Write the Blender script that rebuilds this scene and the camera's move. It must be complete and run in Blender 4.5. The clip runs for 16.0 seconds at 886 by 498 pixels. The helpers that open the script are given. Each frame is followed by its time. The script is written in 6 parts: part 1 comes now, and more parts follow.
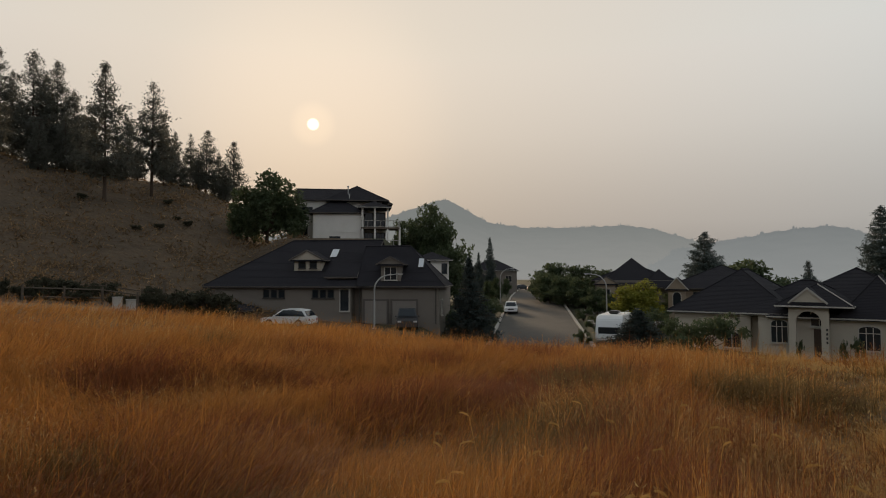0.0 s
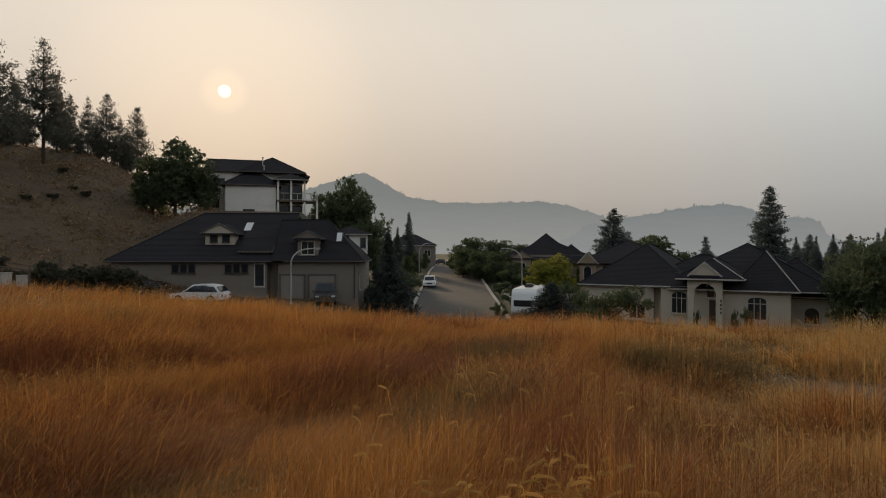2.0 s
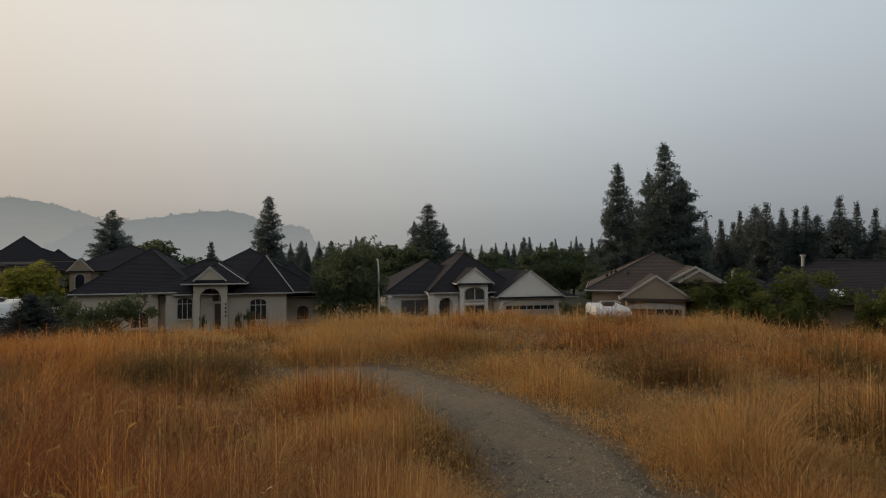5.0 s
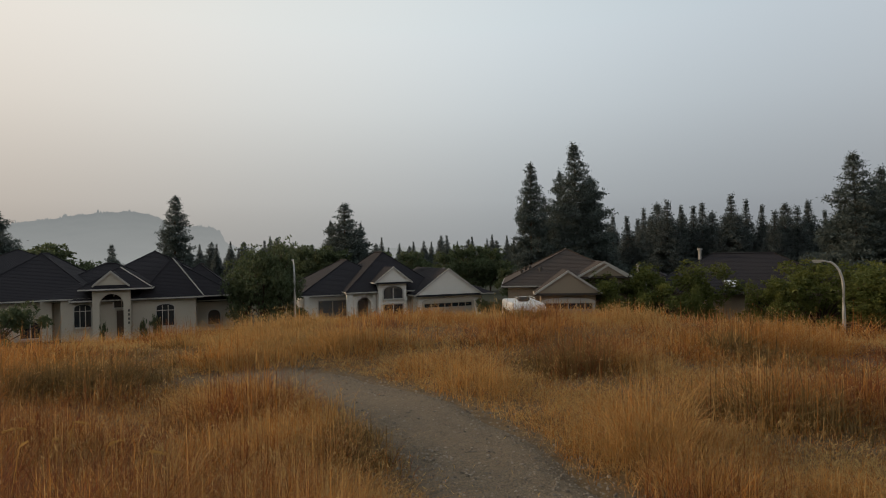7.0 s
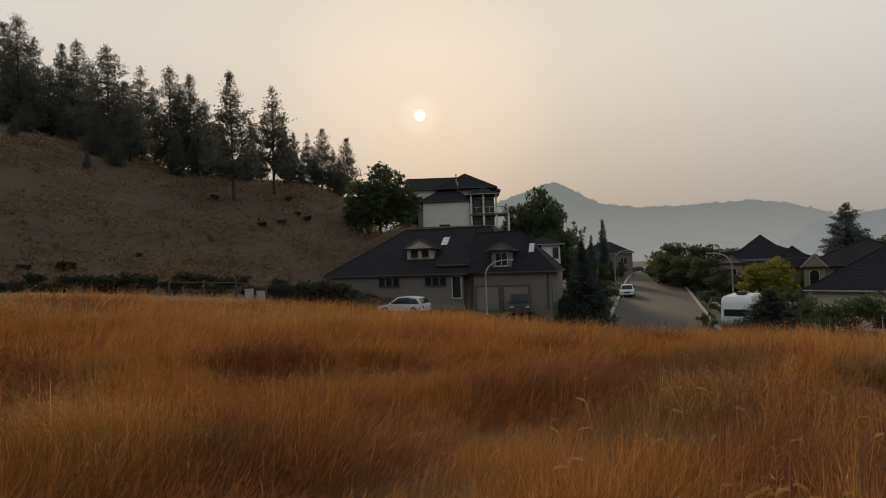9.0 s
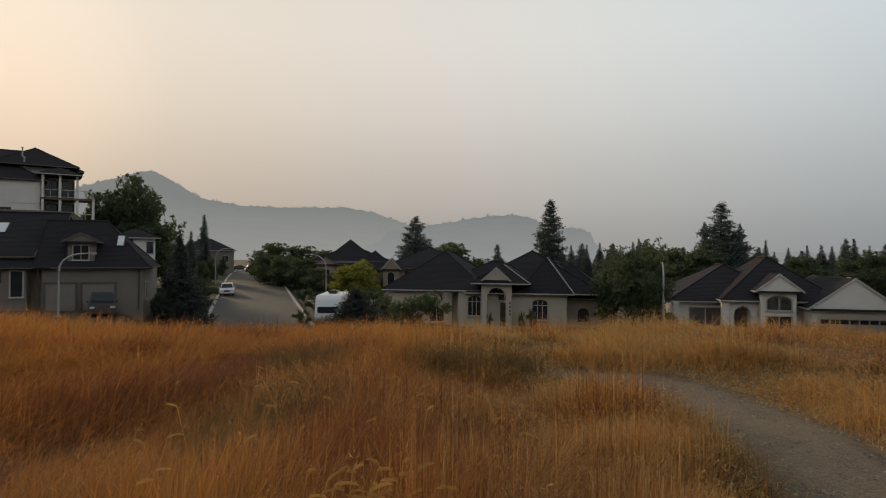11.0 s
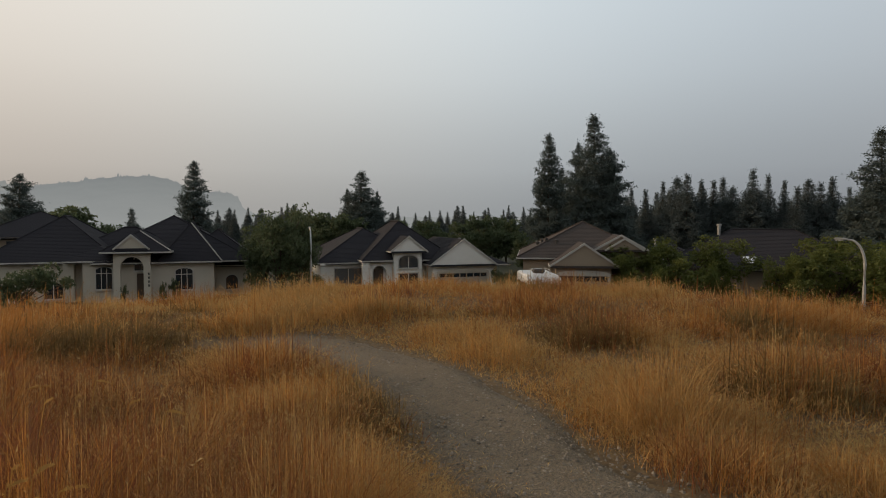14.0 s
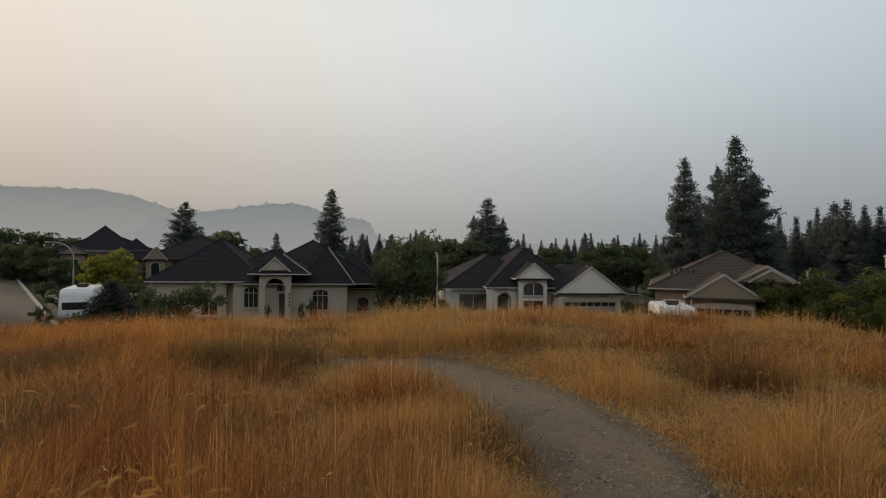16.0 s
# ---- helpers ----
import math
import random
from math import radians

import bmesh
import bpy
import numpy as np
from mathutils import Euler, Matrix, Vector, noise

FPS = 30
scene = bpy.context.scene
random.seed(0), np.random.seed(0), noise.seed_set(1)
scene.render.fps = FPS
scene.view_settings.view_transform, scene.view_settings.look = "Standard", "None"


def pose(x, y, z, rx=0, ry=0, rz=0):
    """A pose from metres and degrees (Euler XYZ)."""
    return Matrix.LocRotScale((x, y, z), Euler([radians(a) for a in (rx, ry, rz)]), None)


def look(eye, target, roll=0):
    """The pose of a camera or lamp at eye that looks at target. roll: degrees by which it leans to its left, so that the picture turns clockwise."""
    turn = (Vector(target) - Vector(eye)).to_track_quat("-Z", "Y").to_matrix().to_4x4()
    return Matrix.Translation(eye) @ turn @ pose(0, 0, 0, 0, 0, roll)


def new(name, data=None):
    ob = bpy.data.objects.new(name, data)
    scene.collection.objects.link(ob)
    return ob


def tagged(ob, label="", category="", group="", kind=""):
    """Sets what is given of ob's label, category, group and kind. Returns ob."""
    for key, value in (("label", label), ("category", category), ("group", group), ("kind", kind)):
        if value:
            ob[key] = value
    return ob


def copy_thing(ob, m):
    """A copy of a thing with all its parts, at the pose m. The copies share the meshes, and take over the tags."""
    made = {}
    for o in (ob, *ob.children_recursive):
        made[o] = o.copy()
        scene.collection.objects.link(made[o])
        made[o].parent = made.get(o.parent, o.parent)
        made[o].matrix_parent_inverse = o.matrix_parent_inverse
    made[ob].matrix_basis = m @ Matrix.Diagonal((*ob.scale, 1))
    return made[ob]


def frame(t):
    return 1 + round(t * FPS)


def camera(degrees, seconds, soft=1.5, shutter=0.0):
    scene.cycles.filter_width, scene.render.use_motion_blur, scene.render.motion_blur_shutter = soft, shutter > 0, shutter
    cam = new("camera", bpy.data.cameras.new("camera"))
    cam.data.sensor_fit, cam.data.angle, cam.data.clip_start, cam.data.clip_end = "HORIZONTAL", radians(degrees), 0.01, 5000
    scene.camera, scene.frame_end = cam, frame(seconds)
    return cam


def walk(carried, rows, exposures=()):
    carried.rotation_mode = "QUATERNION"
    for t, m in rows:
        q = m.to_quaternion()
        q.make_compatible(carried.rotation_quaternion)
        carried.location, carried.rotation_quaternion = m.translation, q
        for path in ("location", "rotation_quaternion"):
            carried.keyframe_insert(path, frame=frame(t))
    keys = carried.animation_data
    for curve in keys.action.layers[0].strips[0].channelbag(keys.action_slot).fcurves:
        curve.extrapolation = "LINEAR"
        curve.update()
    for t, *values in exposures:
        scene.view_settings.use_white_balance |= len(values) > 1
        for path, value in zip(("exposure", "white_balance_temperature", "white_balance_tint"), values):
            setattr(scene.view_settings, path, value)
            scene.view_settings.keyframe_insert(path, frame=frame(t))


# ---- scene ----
# ---- the camera: one standing place, turned by hand ----
EYE = Vector((0.0, 0.0, 1.6))
PATH = [  # seconds, heading (0 = along the street, to the right positive), tilt, roll in degrees
    (0, -6.50, 2.34, -0.09), (0.5, -7.40, 2.03, 0.42), (1, -6.97, 0.38, 0.18), (1.5, -1.54, -1.87, 0.21),
    (2, 1.08, -0.06, 0.02), (2.5, 1.56, 1.38, -0.51), (3, 6.96, -5.00, -0.02), (3.5, 17.67, -3.33, -0.87),
    (4, 29.29, -0.24, 0.67), (4.5, 37.83, 0.15, 0.61), (5, 45.12, 0.36, -0.17), (5.2, 47.23, 0.78, -0.32),
    (5.7, 51.0, 0.80, -0.40), (6.3, 52.5, 0.50, -0.55), (6.9, 53.0, 0.20, -0.95), (7.15, 52.1, 0.02, -1.45),
    (7.3, 49.22, -0.01, -1.71), (7.4, 44.25, 0.35, -1.60), (7.5, 37.41, 0.76, -1.46), (8, 3.98, 1.97, -2.29), (8.5, -5.70, -0.10, -1.19),
    (9, -16.80, 1.20, -1.87), (9.5, -14.32, 5.15, 0.56), (10, -10.40, 1.33, 2.42), (10.2, -6.54, 0.88, 2.36),
    (12.3, 52.12, 0.15, -0.52), (12.5, 52.39, 0.45, -0.20), (13, 53.17, 1.08, 1.65), (13.5, 52.04, -0.53, 0.82),
    (14, 51.31, -2.63, 0.05), (14.5, 50.36, -2.15, 0.07), (15, 50.10, -0.08, 0.42), (15.5, 46.50, 0.17, 0.36),
    (16, 39.60, -0.21, 0.70),
]
cam = camera(71.89, 16.0, soft=1.0, shutter=0.06)


def heading(az, el=0.0):
    a, e = radians(az), radians(el)
    return Vector((math.sin(a) * math.cos(e), math.cos(a) * math.cos(e), math.sin(e)))


walk(cam, [(t, look(EYE, EYE + 10 * heading(az, el), roll)) for t, az, el, roll in PATH],
     [(0.0, -0.12), (1.5, -0.08), (3.0, -0.05), (4.0, 0.02), (5.0, 0.0), (7.3, 0.1), (8.0, -0.05), (9.0, -0.12), (10.2, -0.1), (12.3, 0.12), (13.5, 0.02), (14.5, 0.14), (15.5, 0.13), (16.0, 0.08)])

# ---- sky and sun: smoke-veiled late afternoon ----
SUN_AZ, SUN_EL = -18.6, 13.6
SUN_WAY = heading(SUN_AZ, SUN_EL)
world = bpy.data.worlds.new("smoky_sky")
scene.world = world
world.use_nodes = True


def build_sky():
    nt = world.node_tree
    n, l = nt.nodes, nt.links
    out, bg = n["World Output"], n["Background"]
    sky = n.new("ShaderNodeTexSky")
    sky.sky_type, sky.sun_disc = "NISHITA", False
    sky.sun_elevation, sky.sun_rotation = radians(SUN_EL), radians(SUN_AZ)
    sky.dust_density, sky.air_density = 6.0, 1.5
    tc = n.new("ShaderNodeTexCoord")
    dot = n.new("ShaderNodeVectorMath")
    dot.operation = "DOT_PRODUCT"
    dot.inputs[1].default_value = SUN_WAY
    l.new(tc.outputs["Generated"], dot.inputs[0])
    sep = n.new("ShaderNodeSeparateXYZ")
    l.new(tc.outputs["Generated"], sep.inputs[0])

    def ramp(value, stops):
        r = n.new("ShaderNodeValToRGB")
        r.color_ramp.interpolation = "B_SPLINE" if len(stops) > 2 else "EASE"
        e = r.color_ramp.elements
        while len(e) < len(stops):
            e.new(0.5)
        for el, (p, c) in zip(e, stops):
            el.position, el.color = p, (*c, 1)
        l.new(value, r.inputs[0])
        return r.outputs[0]

    def mix(kind, a, b, fac=1.0):
        m = n.new("ShaderNodeMix")
        m.data_type, m.blend_type = "RGBA", kind
        for sock, v in ((m.inputs[0], fac), (m.inputs[6], a), (m.inputs[7], b)):
            if hasattr(v, "links"):
                l.new(v, sock)
            else:
                sock.default_value = v
        return m.outputs[2]

    half = n.new("ShaderNodeMath")
    half.operation, half.use_clamp = "MULTIPLY_ADD", True
    half.inputs[1].default_value, half.inputs[2].default_value = 0.5, 0.5
    l.new(dot.outputs["Value"], half.inputs[0])
    # smoke colour round the compass and up the sky
    side = ramp(half.outputs[0], [(0.0, (0.60, 0.64, 0.68)), (0.20, (0.54, 0.58, 0.62)), (0.40, (0.43, 0.49, 0.54)), (0.62, (0.58, 0.65, 0.69)), (0.80, (0.70, 0.72, 0.70)),
                                  (0.92, (0.75, 0.705, 0.64)), (1.0, (0.79, 0.70, 0.59))])
    rise = ramp(sep.outputs[2], [(0.0, (0.46, 0.44, 0.43)), (0.08, (0.60, 0.57, 0.56)), (0.22, (0.90, 0.88, 0.87)),
                                 (0.40, (1.10, 1.10, 1.11)), (0.62, (0.80, 0.81, 0.82)), (1.0, (0.45, 0.46, 0.48))])
    veil = mix("MULTIPLY", side, rise)
    thin = mix("MULTIPLY", sky.outputs[0], (0.002, 0.002, 0.002, 1))
    veil = mix("ADD", veil, thin)
    def glow(inner, outer, colour):
        r = n.new("ShaderNodeMapRange")
        r.interpolation_type = "SMOOTHERSTEP"
        r.inputs[1].default_value, r.inputs[2].default_value = math.cos(radians(outer)), math.cos(radians(inner))
        l.new(dot.outputs["Value"], r.inputs[0])
        return mix("MULTIPLY", colour, r.outputs[0])

    veil = mix("ADD", veil, glow(0.0, 0.62, (2.6, 1.9, 1.15, 1)))
    veil = mix("ADD", veil, glow(0.0, 2.4, (0.10, 0.065, 0.03, 1)))
    veil = mix("ADD", veil, glow(0.0, 15.0, (0.07, 0.040, 0.018, 1)))
    l.new(veil, bg.inputs[0])
    bg.inputs[1].default_value = 1.0
    l.new(bg.outputs[0], out.inputs[0])


build_sky()
sun_data = bpy.data.lights.new("sun", "SUN")
sun_data.energy, sun_data.angle, sun_data.color = 2.0, radians(6), (1.0, 0.72, 0.46)
sun = new("sun", sun_data)
sun.matrix_world = look(SUN_WAY * 200, (0, 0, 0))


# ---- materials ----
def material(name, base, rough=0.8, metal=0.0, spots=(), bump=0.0, bump_scale=20.0, translucent=0.0, per=None, per_amount=0.25, spec=0.3):
    """base colour, then spots of (scale, colour, amount, sharpness) laid over it by noise; bump in metres; per: 'object' or 'island' for piece-to-piece variation."""
    m = bpy.data.materials.new(name)
    m.use_nodes = True
    nt = m.node_tree
    n, l = nt.nodes, nt.links
    b = n["Principled BSDF"]
    b.inputs["Roughness"].default_value, b.inputs["Metallic"].default_value = rough, metal
    b.inputs["Specular IOR Level"].default_value = spec
    tc = n.new("ShaderNodeTexCoord")
    col = None
    rgb = n.new("ShaderNodeRGB")
    rgb.outputs[0].default_value = (*base, 1)
    col = rgb.outputs[0]
    for scale, c, amount, sharp in spots:
        t = n.new("ShaderNodeTexNoise")
        t.inputs["Scale"].default_value, t.inputs["Detail"].default_value, t.inputs["Roughness"].default_value = scale, 5, 0.6
        l.new(tc.outputs["Object"], t.inputs["Vector"])
        r = n.new("ShaderNodeMapRange")
        r.inputs[1].default_value, r.inputs[2].default_value = 0.5 - 0.25 * (1 - sharp), 0.5 + 0.25 * (1 - sharp) + 0.01
        r.inputs[4].default_value = amount
        l.new(t.outputs[0], r.inputs[0])
        x = n.new("ShaderNodeMix")
        x.data_type = "RGBA"
        l.new(r.outputs[0], x.inputs[0])
        l.new(col, x.inputs[6])
        x.inputs[7].default_value = (*c, 1)
        col = x.outputs[2]
    if per:
        src = n.new("ShaderNodeObjectInfo" if per == "object" else "ShaderNodeNewGeometry")
        value = src.outputs["Random"] if per == "object" else src.outputs["Random Per Island"]
        r = n.new("ShaderNodeMapRange")
        r.inputs[3].default_value, r.inputs[4].default_value = 1 - per_amount, 1 + per_amount
        l.new(value, r.inputs[0])
        h = n.new("ShaderNodeHueSaturation")
        l.new(r.outputs[0], h.inputs["Value"])
        l.new(col, h.inputs["Color"])
        col = h.outputs[0]
    l.new(col, b.inputs["Base Color"])
    if bump:
        t = n.new("ShaderNodeTexNoise")
        t.inputs["Scale"].default_value, t.inputs["Detail"].default_value = bump_scale, 6
        l.new(tc.outputs["Object"], t.inputs["Vector"])
        u = n.new("ShaderNodeBump")
        u.inputs["Strength"].default_value, u.inputs["Distance"].default_value = 1.0, bump
        l.new(t.outputs[0], u.inputs["Height"])
        l.new(u.outputs[0], b.inputs["Normal"])
    if translucent:
        tr = n.new("ShaderNodeBsdfTranslucent")
        l.new(col, tr.inputs[0])
        mx = n.new("ShaderNodeMixShader")
        mx.inputs[0].default_value = translucent
        l.new(b.outputs[0], mx.inputs[1])
        l.new(tr.outputs[0], mx.inputs[2])
        l.new(mx.outputs[0], n["Material Output"].inputs[0])
    return m


def glass(name, tint=(0.02, 0.025, 0.03)):
    m = bpy.data.materials.new(name)
    m.use_nodes = True
    b = m.node_tree.nodes["Principled BSDF"]
    b.inputs["Base Color"].default_value = (*tint, 1)
    b.inputs["Roughness"].default_value = 0.06
    b.inputs["Specular IOR Level"].default_value = 0.5
    return m


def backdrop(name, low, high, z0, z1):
    """Far smoke-veiled hills: the lit smoke in front of them is painted in as glow, thicker towards the valley."""
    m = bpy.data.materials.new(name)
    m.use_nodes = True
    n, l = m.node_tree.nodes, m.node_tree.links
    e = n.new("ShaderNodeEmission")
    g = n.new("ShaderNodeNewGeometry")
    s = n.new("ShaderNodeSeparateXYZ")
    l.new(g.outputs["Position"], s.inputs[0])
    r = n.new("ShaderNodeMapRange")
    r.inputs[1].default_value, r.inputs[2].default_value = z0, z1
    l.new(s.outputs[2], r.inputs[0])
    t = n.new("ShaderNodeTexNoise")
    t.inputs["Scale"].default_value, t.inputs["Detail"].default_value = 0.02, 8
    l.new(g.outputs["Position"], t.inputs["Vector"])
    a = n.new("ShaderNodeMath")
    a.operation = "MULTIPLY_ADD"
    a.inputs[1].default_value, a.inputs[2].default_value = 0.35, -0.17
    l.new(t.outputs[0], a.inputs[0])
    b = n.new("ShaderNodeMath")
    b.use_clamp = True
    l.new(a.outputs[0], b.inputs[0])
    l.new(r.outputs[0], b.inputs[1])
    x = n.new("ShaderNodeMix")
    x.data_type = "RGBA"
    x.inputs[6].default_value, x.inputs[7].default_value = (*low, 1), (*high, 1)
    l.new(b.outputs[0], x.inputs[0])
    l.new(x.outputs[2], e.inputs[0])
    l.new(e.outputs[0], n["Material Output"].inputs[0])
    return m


M = {
    "ground": material("dry_soil", (0.16, 0.11, 0.06), 0.95, spots=((0.8, (0.22, 0.15, 0.07), 0.8, 0.2), (9, (0.09, 0.06, 0.035), 0.7, 0.3)), bump=0.03, bump_scale=14),
    "hill": material("dry_hillside", (0.130, 0.080, 0.046), 0.95, spots=((0.05, (0.16, 0.108, 0.062), 0.9, 0.3), (0.16, (0.055, 0.040, 0.027), 0.85, 0.45), (0.9, (0.14, 0.098, 0.058), 0.7, 0.4), (4, (0.06, 0.045, 0.03), 0.6, 0.4)), bump=0.25, bump_scale=1.2),
    "hill_tuft": material("hillside_dry_tufts", (0.28, 0.175, 0.085), 0.9, spots=((0.08, (0.15, 0.10, 0.058), 0.9, 0.2),), per="island", per_amount=0.5, translucent=0.3),
    # skylight pane: bright sky reflection put in as a near-white colour
    "dome": material("painted_skylight_gleam", (0.72, 0.74, 0.75), 0.25, spots=((3, (0.62, 0.64, 0.66), 0.5, 0.2),), spec=0.5),
    "gravel": material("brown_gravel", (0.205, 0.150, 0.088), 0.95, spots=((1.2, (0.125, 0.095, 0.060), 0.9, 0.3), (7, (0.24, 0.185, 0.12), 0.7, 0.4), (30, (0.27, 0.21, 0.14), 0.7, 0.5), (90, (0.07, 0.06, 0.05), 0.7, 0.5)), bump=0.035, bump_scale=38),
    "asphalt": material("worn_asphalt", (0.075, 0.07, 0.065), 0.85, spots=((0.3, (0.10, 0.095, 0.085), 0.8, 0.2), (4, (0.05, 0.048, 0.045), 0.6, 0.4)), bump=0.004, bump_scale=80),
    "concrete": material("pale_concrete", (0.33, 0.31, 0.28), 0.85, spots=((1.2, (0.25, 0.235, 0.21), 0.7, 0.2), (14, (0.46, 0.44, 0.40), 0.5, 0.4)), bump=0.003, bump_scale=50),
    "shingle": material("dark_shingles", (0.036, 0.034, 0.039), 0.95, spots=((0.35, (0.046, 0.042, 0.045), 0.8, 0.2), (25, (0.022, 0.021, 0.024), 0.8, 0.3)), bump=0.01, bump_scale=25, per="island", per_amount=0.07, spec=0.12),
    "shingle_brown": material("brown_shingles", (0.075, 0.062, 0.055), 0.9, spots=((0.7, (0.10, 0.08, 0.07), 0.8, 0.2), (25, (0.05, 0.04, 0.036), 0.8, 0.3)), bump=0.01, bump_scale=25, per="island", per_amount=0.07, spec=0.15),
    "stucco_cream": material("cream_stucco", (0.50, 0.44, 0.35), 0.92, spots=((0.6, (0.44, 0.38, 0.30), 0.7, 0.2), (40, (0.54, 0.49, 0.41), 0.5, 0.3)), bump=0.004, bump_scale=60),
    "stucco_white": material("white_stucco", (0.82, 0.78, 0.71), 0.92, spots=((0.6, (0.68, 0.64, 0.57), 0.7, 0.2), (40, (0.70, 0.67, 0.62), 0.5, 0.3)), bump=0.004, bump_scale=60),
    "stucco_tan": material("tan_stucco", (0.30, 0.235, 0.17), 0.92, spots=((0.6, (0.26, 0.20, 0.145), 0.7, 0.2), (40, (0.33, 0.27, 0.20), 0.5, 0.3)), bump=0.004, bump_scale=60),
    "siding_grey": material("taupe_siding", (0.21, 0.18, 0.15), 0.85, spots=((0.6, (0.18, 0.155, 0.13), 0.7, 0.2), (30, (0.235, 0.205, 0.175), 0.4, 0.3)), bump=0.003, bump_scale=40),
    "trim": material("pale_trim_paint", (0.48, 0.45, 0.40), 0.6, spots=((3, (0.40, 0.37, 0.33), 0.6, 0.2),)),
    "trim_dark": material("dark_trim_paint", (0.055, 0.05, 0.045), 0.6, spots=((3, (0.08, 0.07, 0.06), 0.6, 0.2),)),
    "trim_brown": material("brown_trim_paint", (0.13, 0.11, 0.095), 0.6, spots=((3, (0.10, 0.085, 0.075), 0.6, 0.2),)),
    "lawn": material("dull_lawn", (0.065, 0.062, 0.034), 0.95, spots=((0.15, (0.09, 0.08, 0.045), 0.8, 0.2), (1.5, (0.045, 0.05, 0.028), 0.7, 0.3)), bump=0.05, bump_scale=6),
    # base colour blued and lightened to stand for smoke before the wood
    "wood_needles": material("haze_tinted_needles", (0.095, 0.115, 0.110), 0.9, spots=((0.4, (0.11, 0.125, 0.12), 0.8, 0.2),), per="island", per_amount=0.15, translucent=0.45),
    "glass": glass("dark_glass"),
    "glass_pale": glass("pale_glass", (0.10, 0.105, 0.11)),
    "garage": material("garage_door_paint", (0.26, 0.23, 0.20), 0.6, spots=((2, (0.22, 0.19, 0.165), 0.6, 0.2),)),
    "garage_pale": material("pale_garage_paint", (0.42, 0.36, 0.28), 0.6, spots=((2, (0.36, 0.31, 0.25), 0.6, 0.2),)),
    "door": material("dark_door_wood", (0.06, 0.04, 0.03), 0.5, spots=((8, (0.09, 0.06, 0.04), 0.7, 0.2),)),
    "metal": material("galvanised_steel", (0.45, 0.44, 0.42), 0.5, 0.6, spots=((6, (0.36, 0.35, 0.33), 0.6, 0.2),)),
    "white_paint": material("white_vehicle_paint", (0.78, 0.78, 0.77), 0.3, spots=((2, (0.70, 0.70, 0.68), 0.5, 0.2),), spec=0.5),
    "dark_paint": material("dark_vehicle_paint", (0.03, 0.03, 0.033), 0.3, spots=((2, (0.045, 0.043, 0.042), 0.5, 0.2),), spec=0.5),
    "tyre": material("black_rubber", (0.02, 0.02, 0.02), 0.9, spots=((20, (0.035, 0.033, 0.03), 0.6, 0.2),)),
    "lens": material("pale_lamp_lens", (0.6, 0.6, 0.58), 0.2, spec=0.5),
    "red": material("red_lens", (0.25, 0.02, 0.02), 0.3, spec=0.5),
    "blue_stripe": material("blue_stripe_paint", (0.20, 0.30, 0.42), 0.4, spots=((3, (0.16, 0.25, 0.36), 0.6, 0.2),)),
    "wood": material("weathered_fence_wood", (0.13, 0.10, 0.075), 0.85, spots=((5, (0.09, 0.07, 0.05), 0.8, 0.2), (40, (0.17, 0.135, 0.10), 0.5, 0.3)), bump=0.004, bump_scale=40),
    "bark": material("pine_bark", (0.075, 0.052, 0.038), 0.95, spots=((3, (0.045, 0.032, 0.025), 0.8, 0.3), (20, (0.11, 0.075, 0.05), 0.6, 0.4)), bump=0.03, bump_scale=12),
    "pine": material("pine_needles", (0.120, 0.122, 0.102), 0.85, spots=((0.5, (0.13, 0.125, 0.10), 0.8, 0.2),), per="island", per_amount=0.15, translucent=0.5),
    "pine_dark": material("dark_pine_needles", (0.085, 0.105, 0.098), 0.85, spots=((0.5, (0.09, 0.11, 0.095), 0.8, 0.2),), per="island", per_amount=0.15, translucent=0.35),
    "spruce": material("blue_spruce_needles", (0.068, 0.085, 0.078), 0.85, spots=((0.8, (0.05, 0.065, 0.058), 0.8, 0.2),), per="island", per_amount=0.15, translucent=0.35),
    "leaf": material("green_leaves", (0.080, 0.108, 0.055), 0.7, spots=((0.6, (0.11, 0.125, 0.06), 0.8, 0.2),), per="island", per_amount=0.25, translucent=0.45),
    "leaf_yellow": material("yellowing_leaves", (0.32, 0.30, 0.05), 0.7, spots=((0.7, (0.14, 0.16, 0.03), 0.8, 0.2),), per="island", per_amount=0.25, translucent=0.45),
    "leaf_olive": material("olive_leaves", (0.085, 0.11, 0.03), 0.7, spots=((0.6, (0.14, 0.14, 0.03), 0.8, 0.2),), per="island", per_amount=0.25, translucent=0.4),
    "shrub": material("dark_shrub_leaves", (0.055, 0.055, 0.035), 0.8, spots=((0.6, (0.06, 0.055, 0.03), 0.8, 0.2),), per="island", per_amount=0.25, translucent=0.35),
    "grass": material("golden_dry_grass", (0.41, 0.165, 0.038), 0.7, spots=((0.35, (0.50, 0.27, 0.075), 0.8, 0.15), (0.9, (0.34, 0.15, 0.035), 0.7, 0.2)), per="island", per_amount=0.42, translucent=0.5),
    "seed": material("pale_seed_heads", (0.48, 0.34, 0.14), 0.8, spots=((3, (0.42, 0.28, 0.11), 0.7, 0.2),), per="island", per_amount=0.3, translucent=0.35),
    # hills glow in painted haze colours, paler at the foot
    "hill_far": backdrop("far_hill_haze_glow", (0.30, 0.30, 0.285), (0.215, 0.225, 0.215), -10, 130),
    "hill_near": backdrop("nearer_hill_haze_glow", (0.275, 0.285, 0.28), (0.185, 0.20, 0.20), -10, 120),
}

